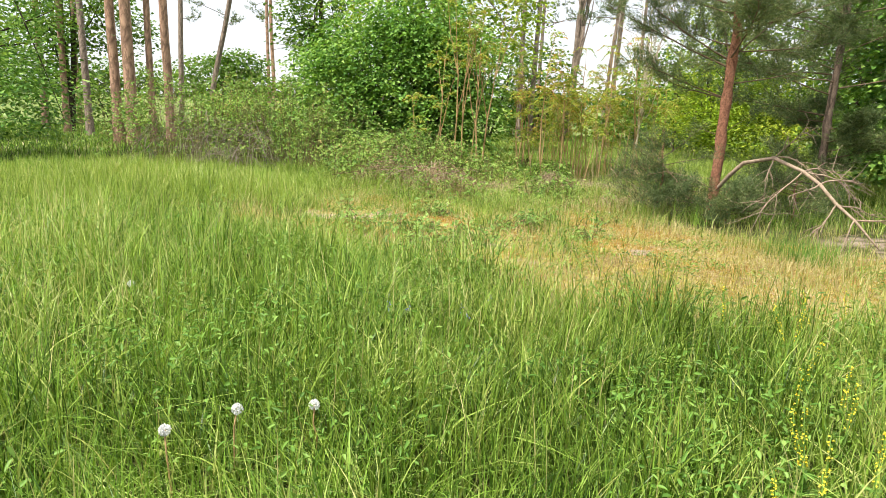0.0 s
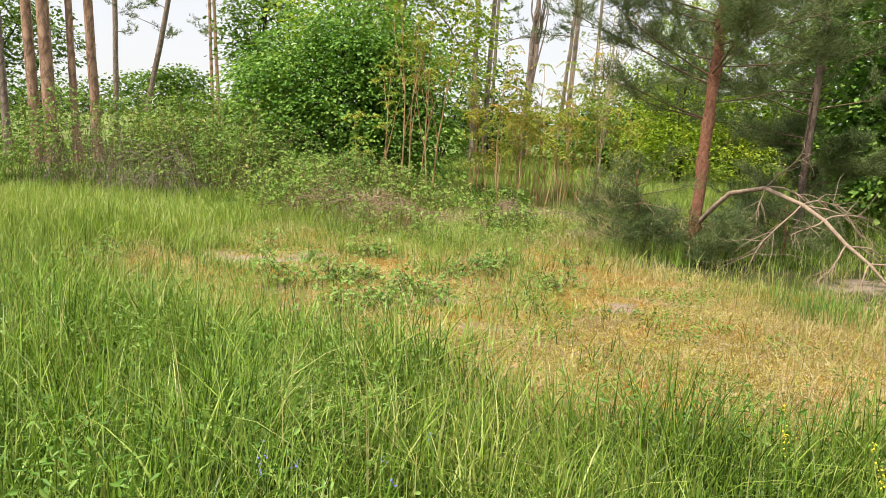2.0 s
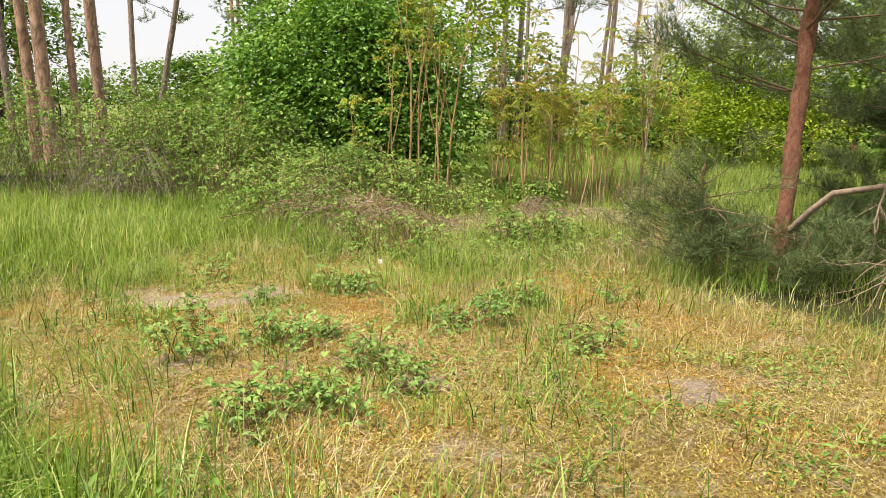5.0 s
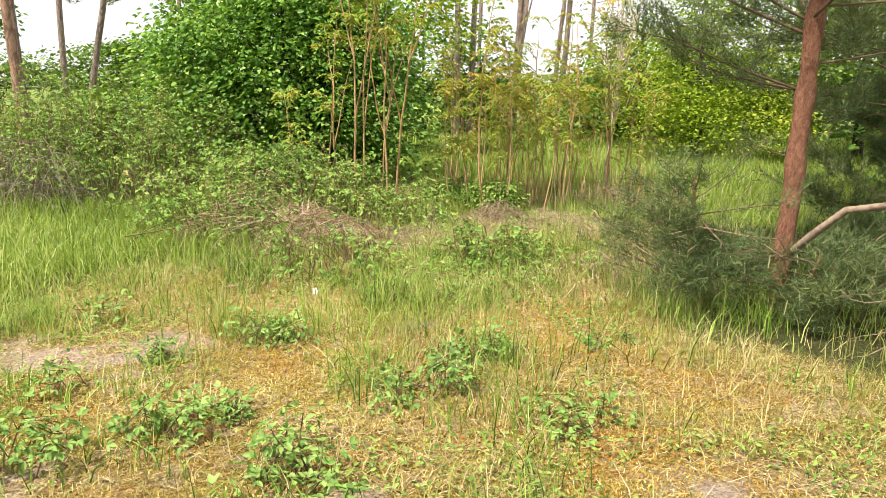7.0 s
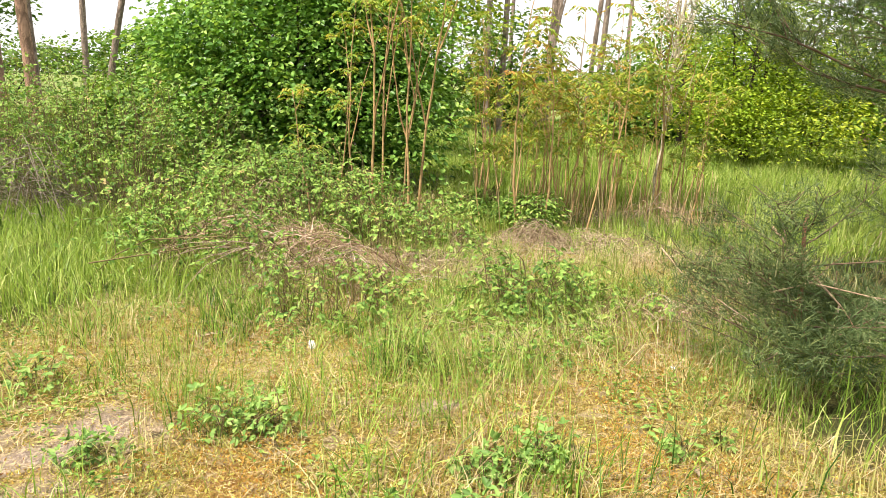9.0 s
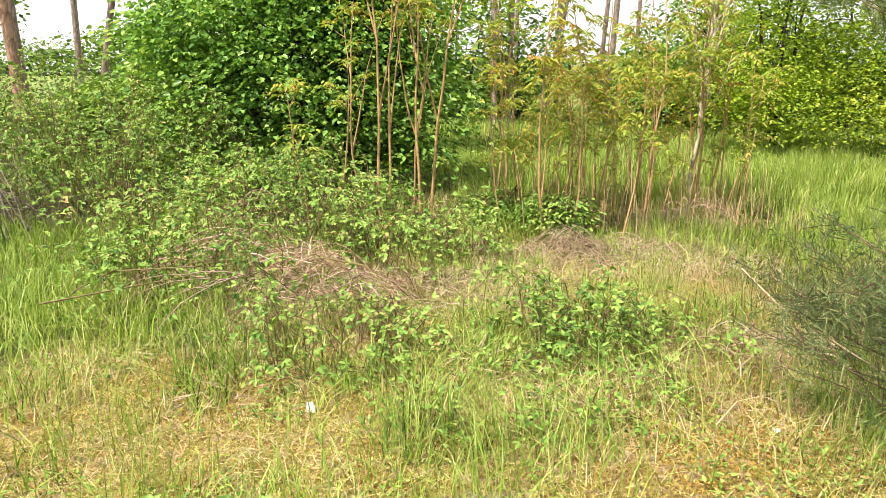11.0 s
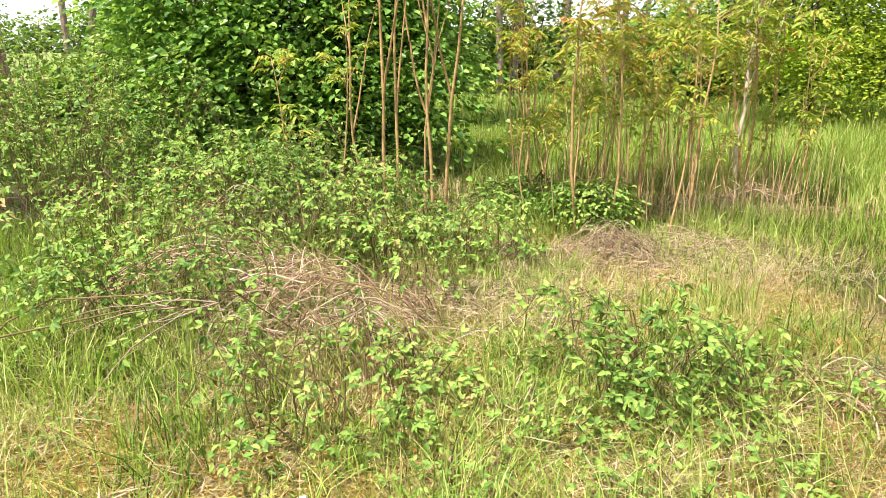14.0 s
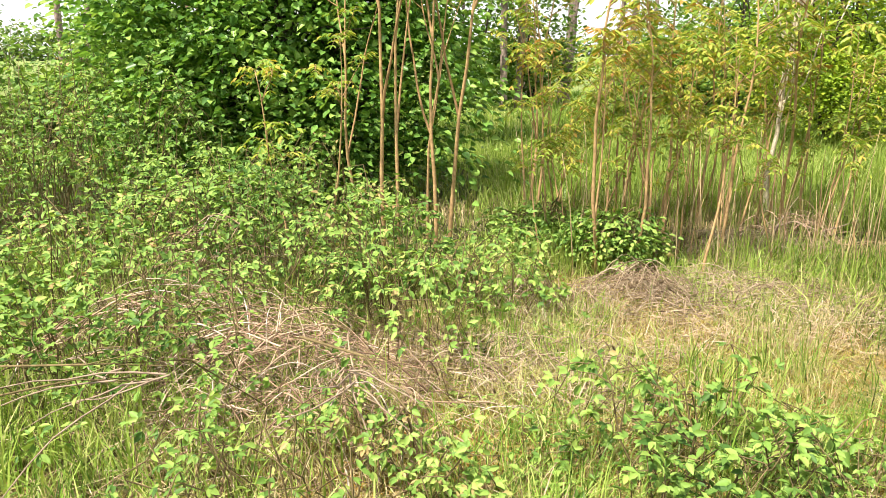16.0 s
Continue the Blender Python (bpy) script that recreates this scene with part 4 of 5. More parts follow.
dead_fan(-0.75, 12.35, 0.36, 180, 8, 0.7, "pale grey forked dead branch lying on the brambles")
dead_fan(-0.12, 12.5, 0.38, -70, 7, 0.45, "pale dead bramble root fanning over the twigs")
lone_stick("dead_root", [(2.92, 15.9, 0.02), (2.95, 15.87, 0.2), (3.1, 15.9, 0.24), (3.3, 15.85, 0.16), (3.42, 15.7, 0.02)], 0.012, "pale dead root arching out of the grass", M_BRANCH)
lone_stick("dead_branch", [(2.05, 11.95, 0.56), (2.06, 11.5, 0.5), (2.2, 11.2, 0.42), (2.4, 11.1, 0.3)], 0.006, "bare grey branch of the young pine")
lone_stick("dead_branch", [(2.45, 11.25, 0.85), (2.58, 11.05, 0.66), (2.72, 10.95, 0.5), (2.75, 11.1, 0.3)], 0.009, "bare grey branch of the young pine")
lone_stick("dead_branch", [(2.35, 10.95, 0.55), (2.58, 11.0, 0.6), (2.85, 10.9, 0.56), (3.1, 10.8, 0.55)], 0.006, "bare grey branch of the young pine")


# ---- saplings ----
def sapling(height, lean, tufts, fork=False):
    """A thin upright sapling with drooping young pinnate leaves."""
    t = thing("sapling", (0, 0, 0), "thin upright sapling with young yellow and copper leaves", "sapling", "saplings beside the bush")
    p = wander((0, 0, -0.03), (lean, lean * 0.5, 1), height, 10, 0.06, -0.03)
    r = 0.004 + 0.0042 * height
    P, D, N, shoots = [], [], [], []
    stems = [p]
    for k in range(2 if fork else 0):
        i = 3 + 2 * k
        a = rng.uniform(0, 2 * np.pi)
        stems.append(wander(p[i], (0.35 * math.cos(a), 0.3 * math.sin(a), 1), height * (0.55 - 0.15 * k), 10, 0.05, -0.02))
    for k in range(tufts):
        p = stems[k % len(stems)]
        f = rng.uniform(0.35, 1.0) ** 0.7 if k >= len(stems) else 1.0
        i = min(int(f * 9), 8)
        s = p[i] + (p[i + 1] - p[i]) * (f * 9 - i)
        a = rng.uniform(0, 2 * np.pi)
        if f < 0.97:
            tw = wander(s, (math.cos(a), math.sin(a), 0.9), rng.uniform(0.12, 0.45), 5, 0.08)
            shoots.append(tube(tw, np.linspace(0.005, 0.002, 5), 4))
            s = tw[-1]
        for m in range(rng.integers(3, 6)):
            b = rng.uniform(0, 2 * np.pi)
            ln = rng.uniform(0.1, 0.2)
            rach = arch(s, s + np.array([math.cos(b) * ln, math.sin(b) * ln, -0.03 + rng.normal() * 0.04]), 0.05, 6, 0.003)
            shoots.append(tube(rach, 0.0015, 3))
            way = unit(rach[-1] - rach[0])
            side = unit(np.cross(way, [0, 0, 1]))
            for j in range(1, 6):
                for sgn in (-1, 1):
                    P.append(rach[j])
                    D.append(way * 0.5 + side * sgn + [0, 0, -0.35])
                    N.append(np.array([0, 0, 1.0]) + rng.normal(size=3) * 0.25)
            P.append(rach[-1])
            D.append(way + [0, 0, -0.4])
            N.append(np.array([0, 0, 1.0]))
    part("stem", join([tube(q, np.linspace(r if j == 0 else r * 0.6, 0.003, 10), 6) for j, q in enumerate(stems)] + shoots), M_STEM, t)
    size = rng.uniform(0.7, 1.2, len(P))
    part("foliage", leaves(np.array(P), np.array(D), np.array(N), 0.064 * size, 0.023 * size, 0.15), M_ASHLEAF, t)
    return t


kinds = [sapling(h, ln, k, fork=fk) for h, ln, k, fk in ((3.5, 0.02, 8, True), (2.6, -0.03, 6, True), (2.0, 0.05, 6, False), (1.55, 0.09, 5, False), (3.1, 0.0, 8, True), (2.2, -0.07, 7, False), (1.1, 0.05, 4, False))]
SPOTS = [(-0.3, 15.3, 0), (-0.15, 15.15, 4), (0.1, 15.3, 4), (0.2, 15.5, 0), (-0.86, 14.7, 3), (-0.5, 15.6, 1), (0.0, 16.0, 1), (0.9, 16.4, 1), (1.0, 16.6, 5), (1.34, 15.2, 5), (1.8, 16.9, 5), (1.86, 15.5, 1), (2.1, 16.2, 5), (2.08, 15.05, 3), (2.42, 15.7, 5),
         (2.76, 16.2, 5), (3.5, 17.4, 1), (3.05, 16.6, 2), (2.6, 16.9, 5), (2.3, 16.5, 2), (1.5, 16.5, 2), (1.25, 17.2, 1), (2.9, 17.6, 5), (3.8, 16.8, 2), (-0.7, 15.2, 2)]
SPOTS += [(rng.uniform(0.9, 3.9), rng.uniform(15.2, 17.8), int(rng.choice([2, 2, 5, 3, 3, 2, 3, 6, 5, 6]))) for _ in range(46)]
used = set()
for x, y, k in SPOTS:
    m = pose(x, y, float(relief(x, y)), rng.normal() * 3, rng.normal() * 3, rng.uniform(0, 360)) @ Matrix.Scale(rng.uniform(0.7, 1.15) if x > 0.6 else 1.0, 4)
    if k in used:
        copy_thing(kinds[k], m)
    else:
        kinds[k].matrix_basis = m
        used.add(k)


def dry_stems():
    """Thin dead stems that stand upright between the saplings."""
    geo = []
    for k in range(220):
        x, y = rng.uniform(0.9, 3.9), rng.uniform(15.1, 17.6)
        if rng.random() > smooth(0.3, 0.6, float(vnoise(x, y, 0.55, 85))):
            continue
        p = wander((x, y, float(relief(x, y)) - 0.02), (rng.normal() * 0.06, rng.normal() * 0.06, 1), 0.25 + 0.95 * rng.random() ** 2, 6, 0.04)
        geo.append(tube(p, np.linspace(rng.uniform(0.004, 0.0075), 0.002, 6), 4))
    return join(geo)


solo("dry_stems", dry_stems(), M_DRYSTEM, "thicket of thin upright straw-coloured dead stems", "dry stems", "stuff")


# ---- flowers and litter ----
def dandelion(x, y, top, lean):
    z = float(relief(x, y))
    t = thing("dandelion_clock", (x, y, z), "white dandelion seed head on a thin stalk", "flower", "dandelion clocks")
    p = arch((x, y, z), (x + lean, y, top), 0.01, 5, 0.004)
    part("stalk", tube(p, 0.003, 5), M_STEM, t)
    d = rand_dirs(170)
    c = p[-1]
    V, F = small_leaves(c + d * 0.005, d, rand_dirs(170), 0.016, 0.003)
    tip = small_leaves(c + d * 0.015, unit(d + rand_dirs(170) * 0.9), d, 0.008, 0.005)
    part("seed_head", join([(V, F), tip]), M_FLUFF, t)


for x, y, top, lean in ((-0.46, 4.1, 0.16, 0.02), (-0.18, 4.2, 0.15, -0.01), (-0.58, 3.88, 0.17, -0.02), (-1.62, 5.66, 0.18, 0.0)):
    dandelion(x, y, top, lean)


def yellow_flower(x, y, h):
    z = float(relief(x, y))
    t = thing("yellow_wildflower", (x, y, z), "wild flower spike with small yellow blossoms", "flower", "yellow wild flowers")
    p = wander((x, y, z), (rng.normal() * 0.1, rng.normal() * 0.1, 1), h, 7, 0.05)
    part("stem", tube(p, np.linspace(0.003, 0.0015, 7), 4), M_WEED, t)
    n = 40
    f = rng.uniform(0.55, 1.0, n) * 5.99
    i = f.astype(int)
    q = p[i] + (p[i + 1] - p[i]) * (f - i)[:, None]
    d = unit(rng.normal(size=(n, 3)) * [1, 1, 0.4])
    part("blossoms", leaves(q + d * 0.004, d, unit(rng.normal(size=(n, 3)) * 0.4 + [0, 0, 1]), 0.0085, 0.007), M_PETAL, t)
    f = rng.uniform(0.02, 0.6, 26) * 5.99
    i = f.astype(int)
    d = unit(rng.normal(size=(26, 3)) * [1, 1, 0.3])
    part("leaves", leaves(p[i], d, unit(rng.normal(size=(26, 3)) * 0.4 + [0, 0, 1]), 0.05, 0.012), M_WEED, t)


for x, y, h in ((1.47, 4.02, 0.46), (1.52, 3.95, 0.42), (1.56, 4.08, 0.44), (1.67, 4.0, 0.42), (1.3, 3.78, 0.42), (1.78, 4.88, 0.44), (1.93, 5.3, 0.44), (1.66, 5.45, 0.46), (1.98, 5.4, 0.4), (2.15, 5.5, 0.42), (1.6, 4.5, 0.4), (1.72, 4.35, 0.42), (2.3, 5.1, 0.42), (1.42, 3.7, 0.4), (1.85, 4.55, 0.42), (2.35, 5.65, 0.42)):
    yellow_flower(x, y, h)


def blue_flower(x, y):
    z = float(relief(x, y))
    t = thing("blue_wildflower", (x, y, z), "small blue vetch flower among the grass", "flower", "blue wild flowers")
    p = wander((x, y, z), (rng.normal() * 0.15, rng.normal() * 0.15, 1), 0.34, 6, 0.06)
    part("stem", tube(p, np.linspace(0.002, 0.001, 6), 4), M_WEED, t)
    d = unit(rng.normal(size=(7, 3)) * [1, 1, 0.5])
    part("blossom", leaves(p[-1] + d * 0.003 + rng.normal(size=(7, 3)) * [0.005, 0.005, 0.012], d, unit(rng.normal(size=(7, 3)) * 0.5 + [0, 0, 1]), 0.007, 0.006), M_BLUE, t)


for x, y in ((-0.04, 5.17), (0.31, 5.07), (0.47, 5.29), (0.12, 5.1), (0.26, 5.03), (-0.0, 5.12)):
    blue_flower(x, y)


def dead_tuft(x, y):
    """A tuft of rust-coloured dead needles."""
    z = float(relief(x, y))
    P = np.array([(x, y, z + 0.05)]) + rng.normal(size=(60, 3)) * [0.09, 0.07, 0.02]
    P[:, 2] = np.maximum(P[:, 2], z + 0.01)
    solo("dead_pine_tuft", needle_tufts(P, rng.normal(size=(60, 3)) * [1, 1, 0.4], 10, 0.09, 0.004), M_RUSTNEEDLE, "tuft of rust-coloured dead pine needles", "dead twigs")


dead_tuft(2.25, 12.62)


def scrap(name, x, y, w, h, tilt, label):
    """A thin crumpled scrap lying on the ground."""
    bm = bmesh.new()
    bmesh.ops.create_grid(bm, x_segments=7, y_segments=6, size=0.5)
    for v in bm.verts:
        v.co.z += 0.12 * noise.noise(v.co * 3.1 + Vector((x, y, 0)))
        r = v.co.length * 2
        v.co.xy *= 1 - 0.25 * max(0, r - 0.8) * (1 + noise.noise(v.co * 6))
    bmesh.ops.solidify(bm, geom=bm.faces[:], thickness=0.03)
    me = bpy.data.meshes.new(name)
    bm.to_mesh(me)
    bm.free()
    me.materials.append(M_LITTER if name == "paper_scrap" else M_THATCH)
    ob = new(name, me)
    ob.matrix_world = pose(x, y, float(relief(x, y)) + 0.03, tilt, 10, 30) @ Matrix.Diagonal((w, h, 0.12, 1))
    tagged(ob, label, "litter")


scrap("paper_scrap", -0.16, 11.34, 0.045, 0.055, 50, "small crumpled white paper scrap in the grass")
scrap("paper_scrap", 1.95, 11.14, 0.035, 0.03, 12, "small white paper scrap on dry thatch")
scrap("pale_bark_piece", 0.35, 11.62, 0.06, 0.03, 8, "pale piece of bark in the grass")
scrap("pale_bark_piece", -0.62, 10.15, 0.063, 0.035, 8, "pale piece of bark on sandy ground")
scrap("pale_bark_piece", 0.05, 9.3, 0.035, 0.028, 10, "pale piece of bark on sandy ground")
scrap("pale_bark_piece", 1.72, 9.95, 0.035, 0.035, 15, "pale piece of bark on sandy ground")


# ---- far tree line ----
def tree_line():
    n = 2600
    a = rng.uniform(-1.15, 1.15, n)
    d = 300 + 90 * vnoise(a * 6, a * 0, 1.0, 31)
    x, y = d * np.sin(a), d * np.cos(a)
    h = 4.0 + 6.0 * vnoise(a * 40, a * 0, 1.0, 32)
    C = np.stack([x, y, relief(x, y) + rng.random(n) * h], 1)
    return crown(C, 5, 1.5, 2.6, 2.2, fine=True)


solo("far_woods", tree_line(), M_FARLEAF, "distant hedge and woods beyond the field", "woods", "stuff")


# ---- grass, moss and straw ----
def near_walk(x, y):
    """1 beside the line walked, falling with distance from it."""
    d = np.hypot(x - 0.5, np.clip(np.maximum(2.0 - y, y - 9.9), 0, None))
    return 1 / (1 + (d / 2.2) ** 2)


def shrubbed(x, y):
    """Where thickets keep the grass down."""
    k = smooth(13.4, 14.4, y - 1.4 * (1 - smooth(-2.9, -2.1, x))) * (1 - smooth(0.3, 1.0, x)) * (1 - smooth(16.5, 19, y)) * smooth(-7.5, -6, x)
    return np.maximum(k, smooth(15.5, 16.5, y) * (1 - smooth(0.2, 0.8, x)) * (1 - smooth(20, 21, y)) * smooth(-5, -4, x))


def lush(x, y):
    return (1 - dry(x, y)) * (1 - 0.75 * shrubbed(x, y)) * (1 - sandy(x, y))


def meadow(x0, x1, y0, y1, density, hmin, hmax, w, segs, keep, mat, name, label, lean=0.45):
    x, y = scatter(x0, x1, y0, y1, density, keep)
    n = len(x)
    tuft = 0.6 + 0.8 * vnoise(x, y, 0.35, 41)
    h = rng.uniform(hmin, hmax, n) * tuft * (0.75 + 0.5 * vnoise(x, y, 1.6, 42))
    az = rng.uniform(0, 2 * np.pi, n) * 0.85 + vnoise(x, y, 0.9, 43) * 7
    geo = blades(on_ground(x, y, -0.01), h, w * rng.uniform(0.6, 1.3, n), np.clip(rng.gamma(2.0, lean / 2, n), 0.03, 1.3), az, segs)
    return solo(name, geo, mat, label, "grass", "stuff")


# centres and radii of the flattened dead grass
MATS = ((1.1, 13.95, 0.5, 0.4), (1.95, 13.75, 0.65, 0.45), (2.7, 13.9, 0.6, 0.4), (2.5, 15.6, 0.7, 0.5), (3.15, 15.85, 0.6, 0.5), (1.7, 15.9, 0.4, 0.4), (0.5, 13.1, 0.5, 0.3), (-0.4, 12.9, 0.7, 0.4))


def low_side(x, y):
    """The thinner grass beside the pines."""
    return smooth(1.9, 2.7, x) * smooth(5.6, 6.6, y) * (1 - smooth(13.5, 15, y))


def dark_drift(x, y):
    """Share of the darker grass that fills the hollow before the clearing."""
    return np.clip(smooth(-0.9, 0.4, x + 1.2 * (vnoise(x, y, 0.9, 45) - 0.5)) * smooth(3.6, 4.6, y) * 0.5 + 0.12, 0, 1)


meadow(-5.0, 5.0, 2.0, 8.5, 2500, 0.12, 0.46, 0.0078, 3, lambda x, y: dark_drift(x, y) * lush(x, y) * (1 - 0.9 * low_side(x, y)) * np.clip(1.3 * near_walk(x, y), 0.12, 1) * smooth(2.2, 3.0, y), M_GRASSDARK, "meadow_grass", "dense dark green meadow grass", 0.52)
meadow(-5.0, 5.0, 2.0, 8.5, 2400, 0.10, 0.44, 0.0078, 3, lambda x, y: (1 - dark_drift(x, y)) * lush(x, y) * (1 - 0.9 * low_side(x, y)) * np.clip(1.3 * near_walk(x, y), 0.12, 1) * smooth(2.2, 3.0, y), M_GRASS, "meadow_grass", "tall lush green meadow grass", 0.6)
meadow(-4.5, 4.5, 2.4, 8.5, 330, 0.2, 0.5, 0.0105, 4, lambda x, y: lush(x, y) * (1 - 0.9 * low_side(x, y)) * np.clip(1.3 * near_walk(x, y), 0.2, 1) * (0.3 + 0.7 * smooth(0.4, 0.6, vnoise(x, y, 0.4, 47))), M_GRASSLIGHT, "meadow_grass", "broad bright green grass blades", 0.75)
meadow(-4.0, 4.0, 2.4, 8.5, 90, 0.3, 0.56, 0.0045, 3, lambda x, y: lush(x, y), M_SEDGE, "grass_stalks", "pale flowering grass stalks above the meadow", 0.35)
meadow(-10.0, 8.5, 3.0, 15.5, 900, 0.12, 0.4, 0.009, 2, lambda x, y: lush(x, y) * (1 - low_side(x, y)) * np.where((y < 8.5) & (abs(x) < 5), 0.25, 1.0), M_GRASSLIGHT, "meadow_grass", "tall lush green meadow grass", 0.55)
meadow(2.2, 6.5, 6.5, 14.0, 330, 0.08, 0.26, 0.006, 2, lambda x, y: low_side(x, y) * (1 - sandy(x, y)) * (1 - 0.85 * smooth(9.8, 10.6, y)), M_SEDGE, "thin_grass", "short thin grass beside the pines", 0.5)
# tree shade on this grass is put into its colour with the dark material
meadow(4.3, 11.0, 9.8, 15.5, 420, 0.08, 0.3, 0.009, 2, lambda x, y: (1 - sandy(x, y)) * smooth(4.3, 5.2, x), M_GRASSDARK, "meadow_grass", "grass under the trees, shade put into its darker colour", 0.6)
meadow(-3.5, 8.0, 14.5, 24.0, 620, 0.12, 0.42, 0.011, 2, lambda x, y: lush(x, y) * (1 - 0.8 * smooth(0.8, 1.4, x) * (1 - smooth(3.6, 4.4, x)) * (1 - smooth(16.2, 17.4, y))), M_GRASSLIGHT, "meadow_grass", "lush green grass of the back meadow", 0.5)
meadow(-2.4, 3.6, 10.2, 15.6, 900, 0.1, 0.4, 0.0055, 3, lambda x, y: (0.2 + 0.8 * smooth(0.45, 0.65, vnoise(x, y, 0.5, 54))) * (1 - 0.4 * smooth(1.0, 1.7, x)) * (1 - 0.85 * smooth(1.7, 2.2, x) * (1 - smooth(12.4, 13.2, y))), M_GRASSLIGHT, "verge_grass", "loose green grass among brambles and twigs", 0.7)
meadow(1.8, 4.8, 10.1, 12.2, 800, 0.1, 0.34, 0.006, 3, lambda x, y: smooth(10.1, 10.6, y + 0.5 * (vnoise(x, y, 0.4, 87) - 0.5)) * smooth(1.8, 2.3, x) * (0.3 + 0.7 * smooth(0.4, 0.65, vnoise(x, y, 0.3, 88))), M_GRASS, "thin_grass", "green grass growing up through the low pines", 0.5)
meadow(2.85, 3.75, 7.9, 9.0, 900, 0.2, 0.42, 0.005, 3, lambda x, y: smooth(1.0, 0.5, np.hypot((x - 3.3) / 0.45, (y - 8.45) / 0.5)), M_WEED, "grass_tuft", "dense blue-green grass tuft beside the clearing", 0.5)
meadow(-14.0, 14.0, -6.0, 3.2, 260, 0.14, 0.4, 0.014, 2, lambda x, y: smooth(3.2, 2.0, y), M_GRASS, "meadow_grass", "tall lush green meadow grass", 0.55)
meadow(-4.0, 14.0, 15.0, 36.0, 130, 0.2, 0.45, 0.024, 2, lambda x, y: np.where((y < 24) & (x < 8), 0.0, 1.0), M_GRASSLIGHT, "meadow_grass", "lush green grass of the back meadow", 0.5)
meadow(4.4, 13.0, 3.0, 10.4, 300, 0.1, 0.34, 0.012, 2, lambda x, y: smooth(4.4, 5.6, x) * (1 - sandy(x, y)), M_GRASS, "meadow_grass", "tall lush green meadow grass", 0.55)
meadow(-14.0, -9.5, 3.0, 15.0, 260, 0.12, 0.36, 0.014, 2, lambda x, y: x * 0 + 1, M_GRASSLIGHT, "meadow_grass", "tall lush green meadow grass", 0.55)
meadow(-24.0, 20.0, 13.0, 48.0, 80, 0.12, 0.32, 0.03, 2, lambda x, y: np.where((y < 24) & (x > -3.5) & (x < 8), 0.0, 1.0) * (1 - shrubbed(x, y)), M_GRASS, "meadow_grass", "lush green grass under the pines", 0.5)
meadow(-3.5, 4.6, 5.6, 15.8, 1500, 0.05, 0.22, 0.0055, 2, lambda x, y: (0.14 + 0.86 * smooth(0.45, 0.75, vnoise(x, y, 0.5, 51))) * np.clip(dry(x, y) + 0.35 * smooth(10.5, 11.5, y), 0, 1) * (1 - sandy(x, y)) * (0.4 + 0.6 * smooth(9.5, 12, y)), M_SEDGE, "thin_grass", "thin yellowing grass on the dry clearing", 0.9)
meadow(-3.5, 4.6, 7.0, 15.8, 1000, 0.1, 0.34, 0.0065, 3, lambda x, y: smooth(0.5, 0.75, vnoise(x, y, 0.38, 53)) * smooth(0.2, 0.5, dry(x, y)) * (1 - sandy(x, y)) * (0.45 + 0.9 * smooth(9.0, 11.0, y)) * (1 - 0.7 * smooth(1.0, 1.8, x) * (1 - smooth(11.2, 12, y))), M_GRASS, "grass_tufts", "green grass tufts on the dry clearing", 0.75)
meadow(-3.5, 4.6, 5.4, 15.8, 420, 0.06, 0.3, 0.0042, 2, lambda x, y: (0.2 + 0.8 * smooth(0.5, 0.8, vnoise(x, y, 0.8, 52))) * smooth(0.1, 0.5, dry(x, y)) * (1 - sandy(x, y)), M_STRAW, "dry_stalks", "dry straw-coloured grass stalks", 0.9)

meadow(-1.6, 4.6, 12.0, 18.0, 1100, 0.05, 0.24, 0.005, 2, lambda x, y: smooth(0.36, 0.56, vnoise(x, y, 0.6, 57)) * smooth(-1.6, -0.4, x) * (1 - smooth(3.6, 4.6, x)) * (1 - smooth(1.4, 2.0, x) * (1 - smooth(12.8, 13.4, y))), M_STRAW, "dead_grass", "tan dead grass below the saplings and brambles", 1.0)

x, y = scatter(-3.6, 4.4, 5.6, 14.6, 8000, lambda x, y: smooth(0.3, 0.8, dry(x, y)) * (1 - 0.85 * sandy(x, y)) * (0.4 + 0.6 * smooth(0.25, 0.6, vnoise(x, y, 0.3, 61))) * (0.35 + 0.65 * near_walk(x, np.minimum(y, 9.9 + 0.35 * (y - 9.9)))))
n = len(x)
solo("moss", small_leaves(on_ground(x, y, -0.003), unit(rng.normal(size=(n, 3)) * [1, 1, 0.4] + [0, 0, 0.9]), rand_dirs(n), rng.uniform(0.008, 0.026, n), rng.uniform(0.004, 0.009, n)), M_MOSS, "yellow and rust-coloured moss carpet", "moss", "stuff")
x, y = scatter(-2.5, 4.4, 6.0, 12.5, 5200, lambda x, y: smooth(0.4, 0.8, dry(x, y)) * (1 - sandy(x, y)) * smooth(0.62, 0.76, vnoise(x, y, 0.5, 67) + 0.08 * smooth(0.6, 2.0, x)))
n = len(x)
solo("rust_moss", small_leaves(on_ground(x, y, 0.0), unit(rng.normal(size=(n, 3)) * [1, 1, 0.4] + [0, 0, 0.9]), rand_dirs(n), rng.uniform(0.008, 0.022, n), rng.uniform(0.004, 0.008, n)), M_RUSTMOSS, "rust-orange moss patches on the clearing", "moss", "stuff")
x, y = scatter(-3.6, 4.6, 5.6, 16.0, 1900, lambda x, y: (0.35 + 0.65 * smooth(0.45, 0.7, vnoise(x, y, 0.5, 62))) * smooth(0.25, 0.7, dry(x, y)) * (1 - 0.2 * sandy(x, y)))
n = len(x)
a = rng.uniform(0, 2 * np.pi, n)
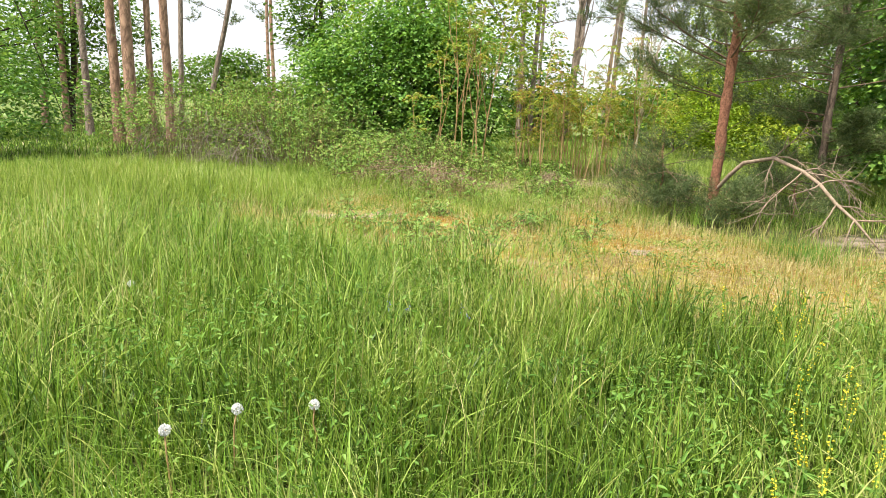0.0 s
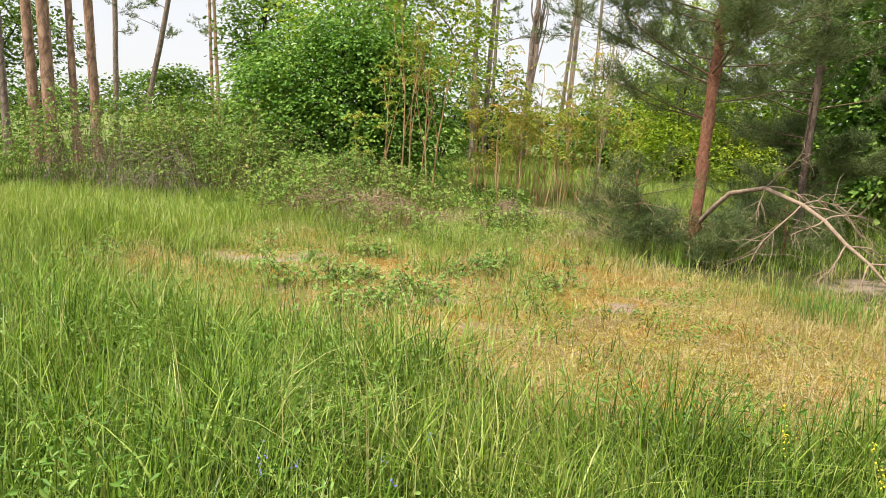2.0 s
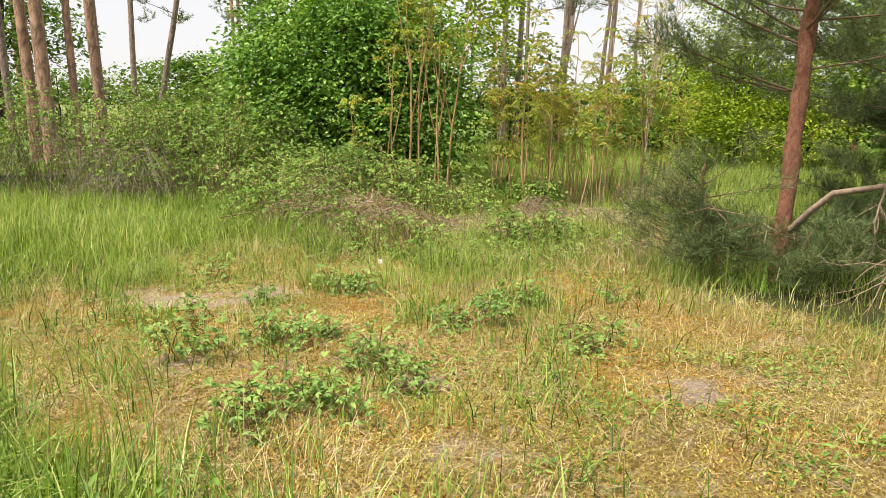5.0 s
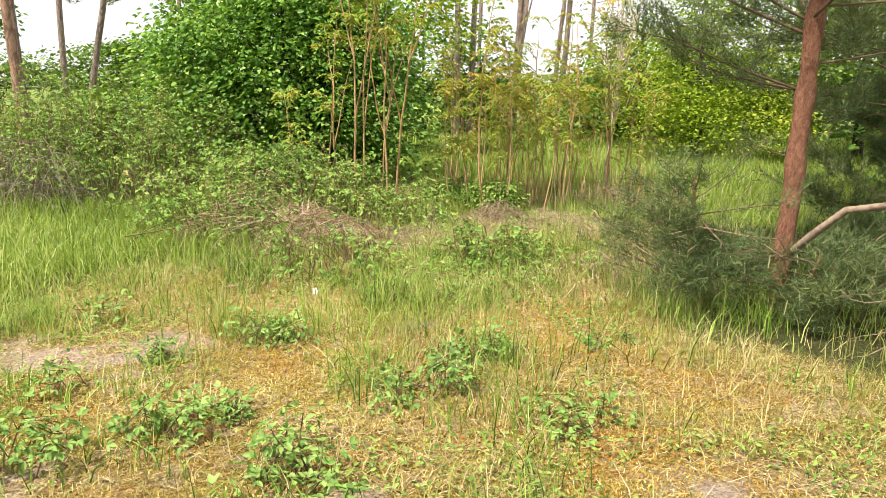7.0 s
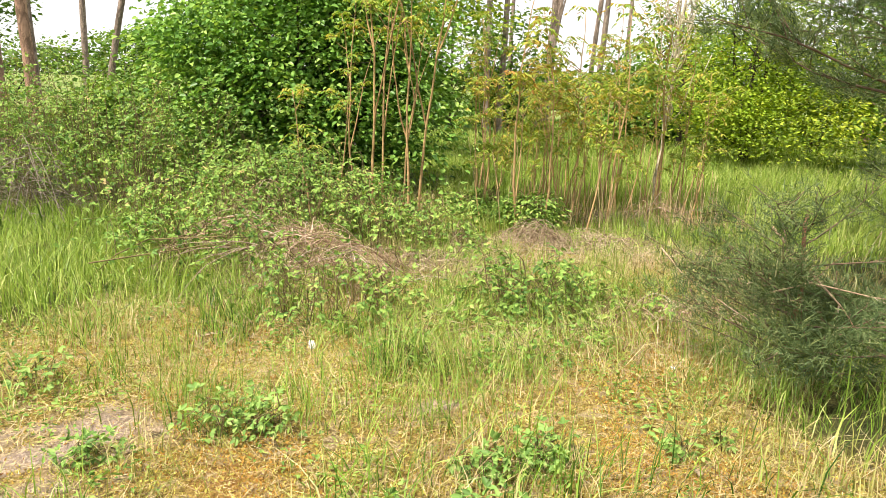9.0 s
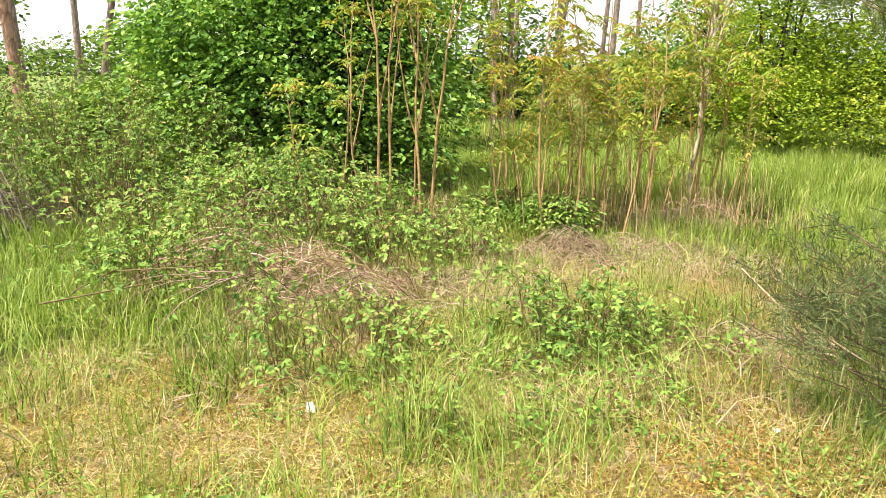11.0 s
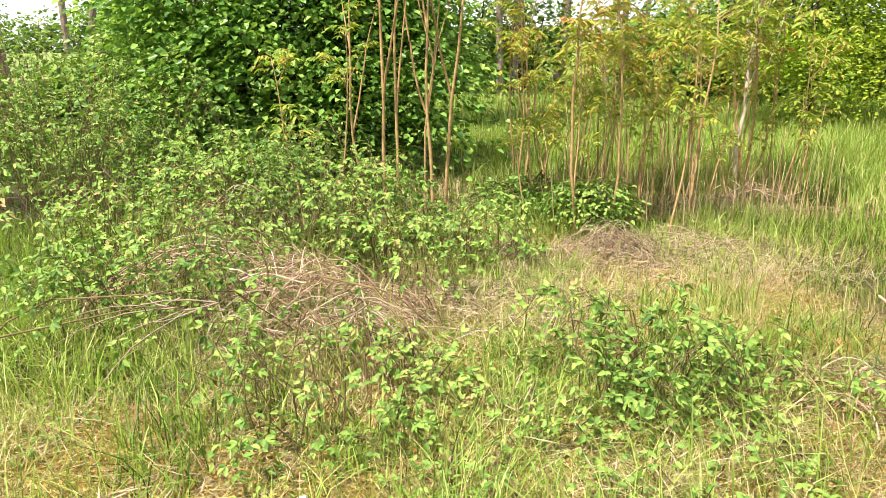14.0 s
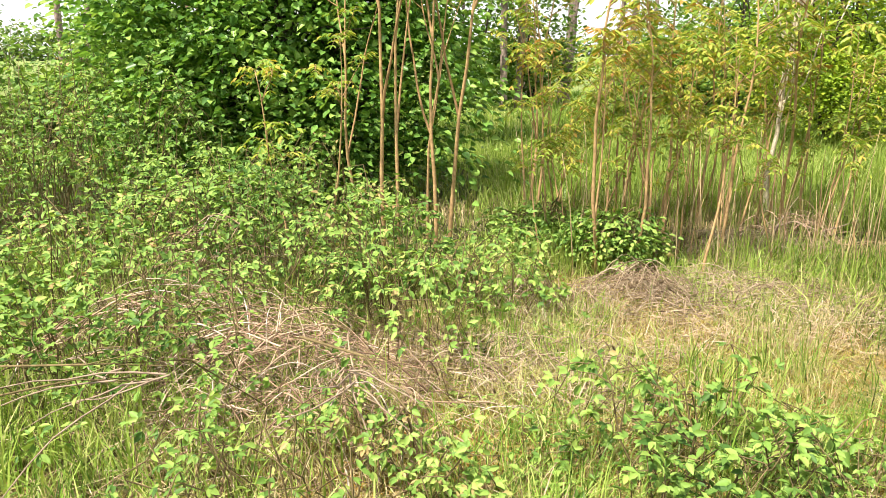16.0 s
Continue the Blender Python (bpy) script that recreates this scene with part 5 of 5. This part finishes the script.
solo("straw_litter", small_leaves(on_ground(x, y, 0.012) + np.stack([x * 0, x * 0, rng.uniform(0, 0.02, n)], 1), np.stack([np.cos(a), np.sin(a), rng.normal(size=n) * 0.12], 1), rand_dirs(n) * 0.3 + [0, 0, 1], rng.uniform(0.03, 0.12, n), rng.uniform(0.0018, 0.0038, n)), M_STRAW, "dry straw lying on the ground", "straw", "stuff")
def matted(x, y):
    """Where flattened dead grass lies between the brambles and the saplings."""
    s = np.zeros(np.shape(x))
    for cx, cy, rx, ry in MATS:
        s = np.maximum(s, 1.25 - np.hypot((x - cx) / rx, (y - cy) / ry))
    return smooth(0.15, 0.75, s + 1.5 * (vnoise(x, y, 0.3, 65) - 0.5))


x, y = scatter(-2.0, 4.6, 11.2, 17.5, 800, matted)
n = len(x)
a = rng.uniform(0, 2 * np.pi, n)
solo("matted_grass", small_leaves(on_ground(x, y, 0.015) + np.stack([x * 0, x * 0, rng.uniform(0, 0.11, n)], 1), np.stack([np.cos(a), np.sin(a), rng.normal(size=n) * 0.2], 1), rand_dirs(n) * 0.4 + [0, 0, 1], rng.uniform(0.08, 0.3, n), rng.uniform(0.003, 0.006, n)), M_DRYMAT, "flattened tan dead grass between the brambles", "dead grass", "stuff")
x, y = scatter(-4.5, 4.5, 2.2, 8.5, 1400, lambda x, y: lush(x, y) * smooth(0.35, 0.7, vnoise(x, y, 0.6, 63)) * near_walk(x, y))
n = len(x)
P = on_ground(x, y) + np.stack([x * 0, x * 0, rng.uniform(0.05, 0.3, n)], 1)
solo("meadow_herbs", leaves(P, rng.normal(size=(n, 3)) * [1, 1, 0.5], rng.normal(size=(n, 3)) * 0.5 + [0, 0, 1], rng.uniform(0.02, 0.05, n), rng.uniform(0.008, 0.018, n)), M_WEED, "leafy clover and vetch among the grass", "herbs", "stuff")
x, y = scatter(-3.4, 4.2, 5.8, 13.0, 850, lambda x, y: smooth(0.3, 0.7, dry(x, y)) * smooth(0.5, 0.72, vnoise(x, y, 0.33, 71)) * (1 - 0.8 * sandy(x, y)))
n = len(x)
P = on_ground(x, y) + np.stack([x * 0, x * 0, rng.uniform(0.005, 0.06, n)], 1)
solo("clearing_herbs", leaves(P, rng.normal(size=(n, 3)) * [1, 1, 0.3] + [0, 0, 0.2], rng.normal(size=(n, 3)) * 0.4 + [0, 0, 1], rng.uniform(0.015, 0.04, n), rng.uniform(0.008, 0.018, n)), M_BRAMBLE, "small green herbs sprouting in the moss", "herbs", "stuff")
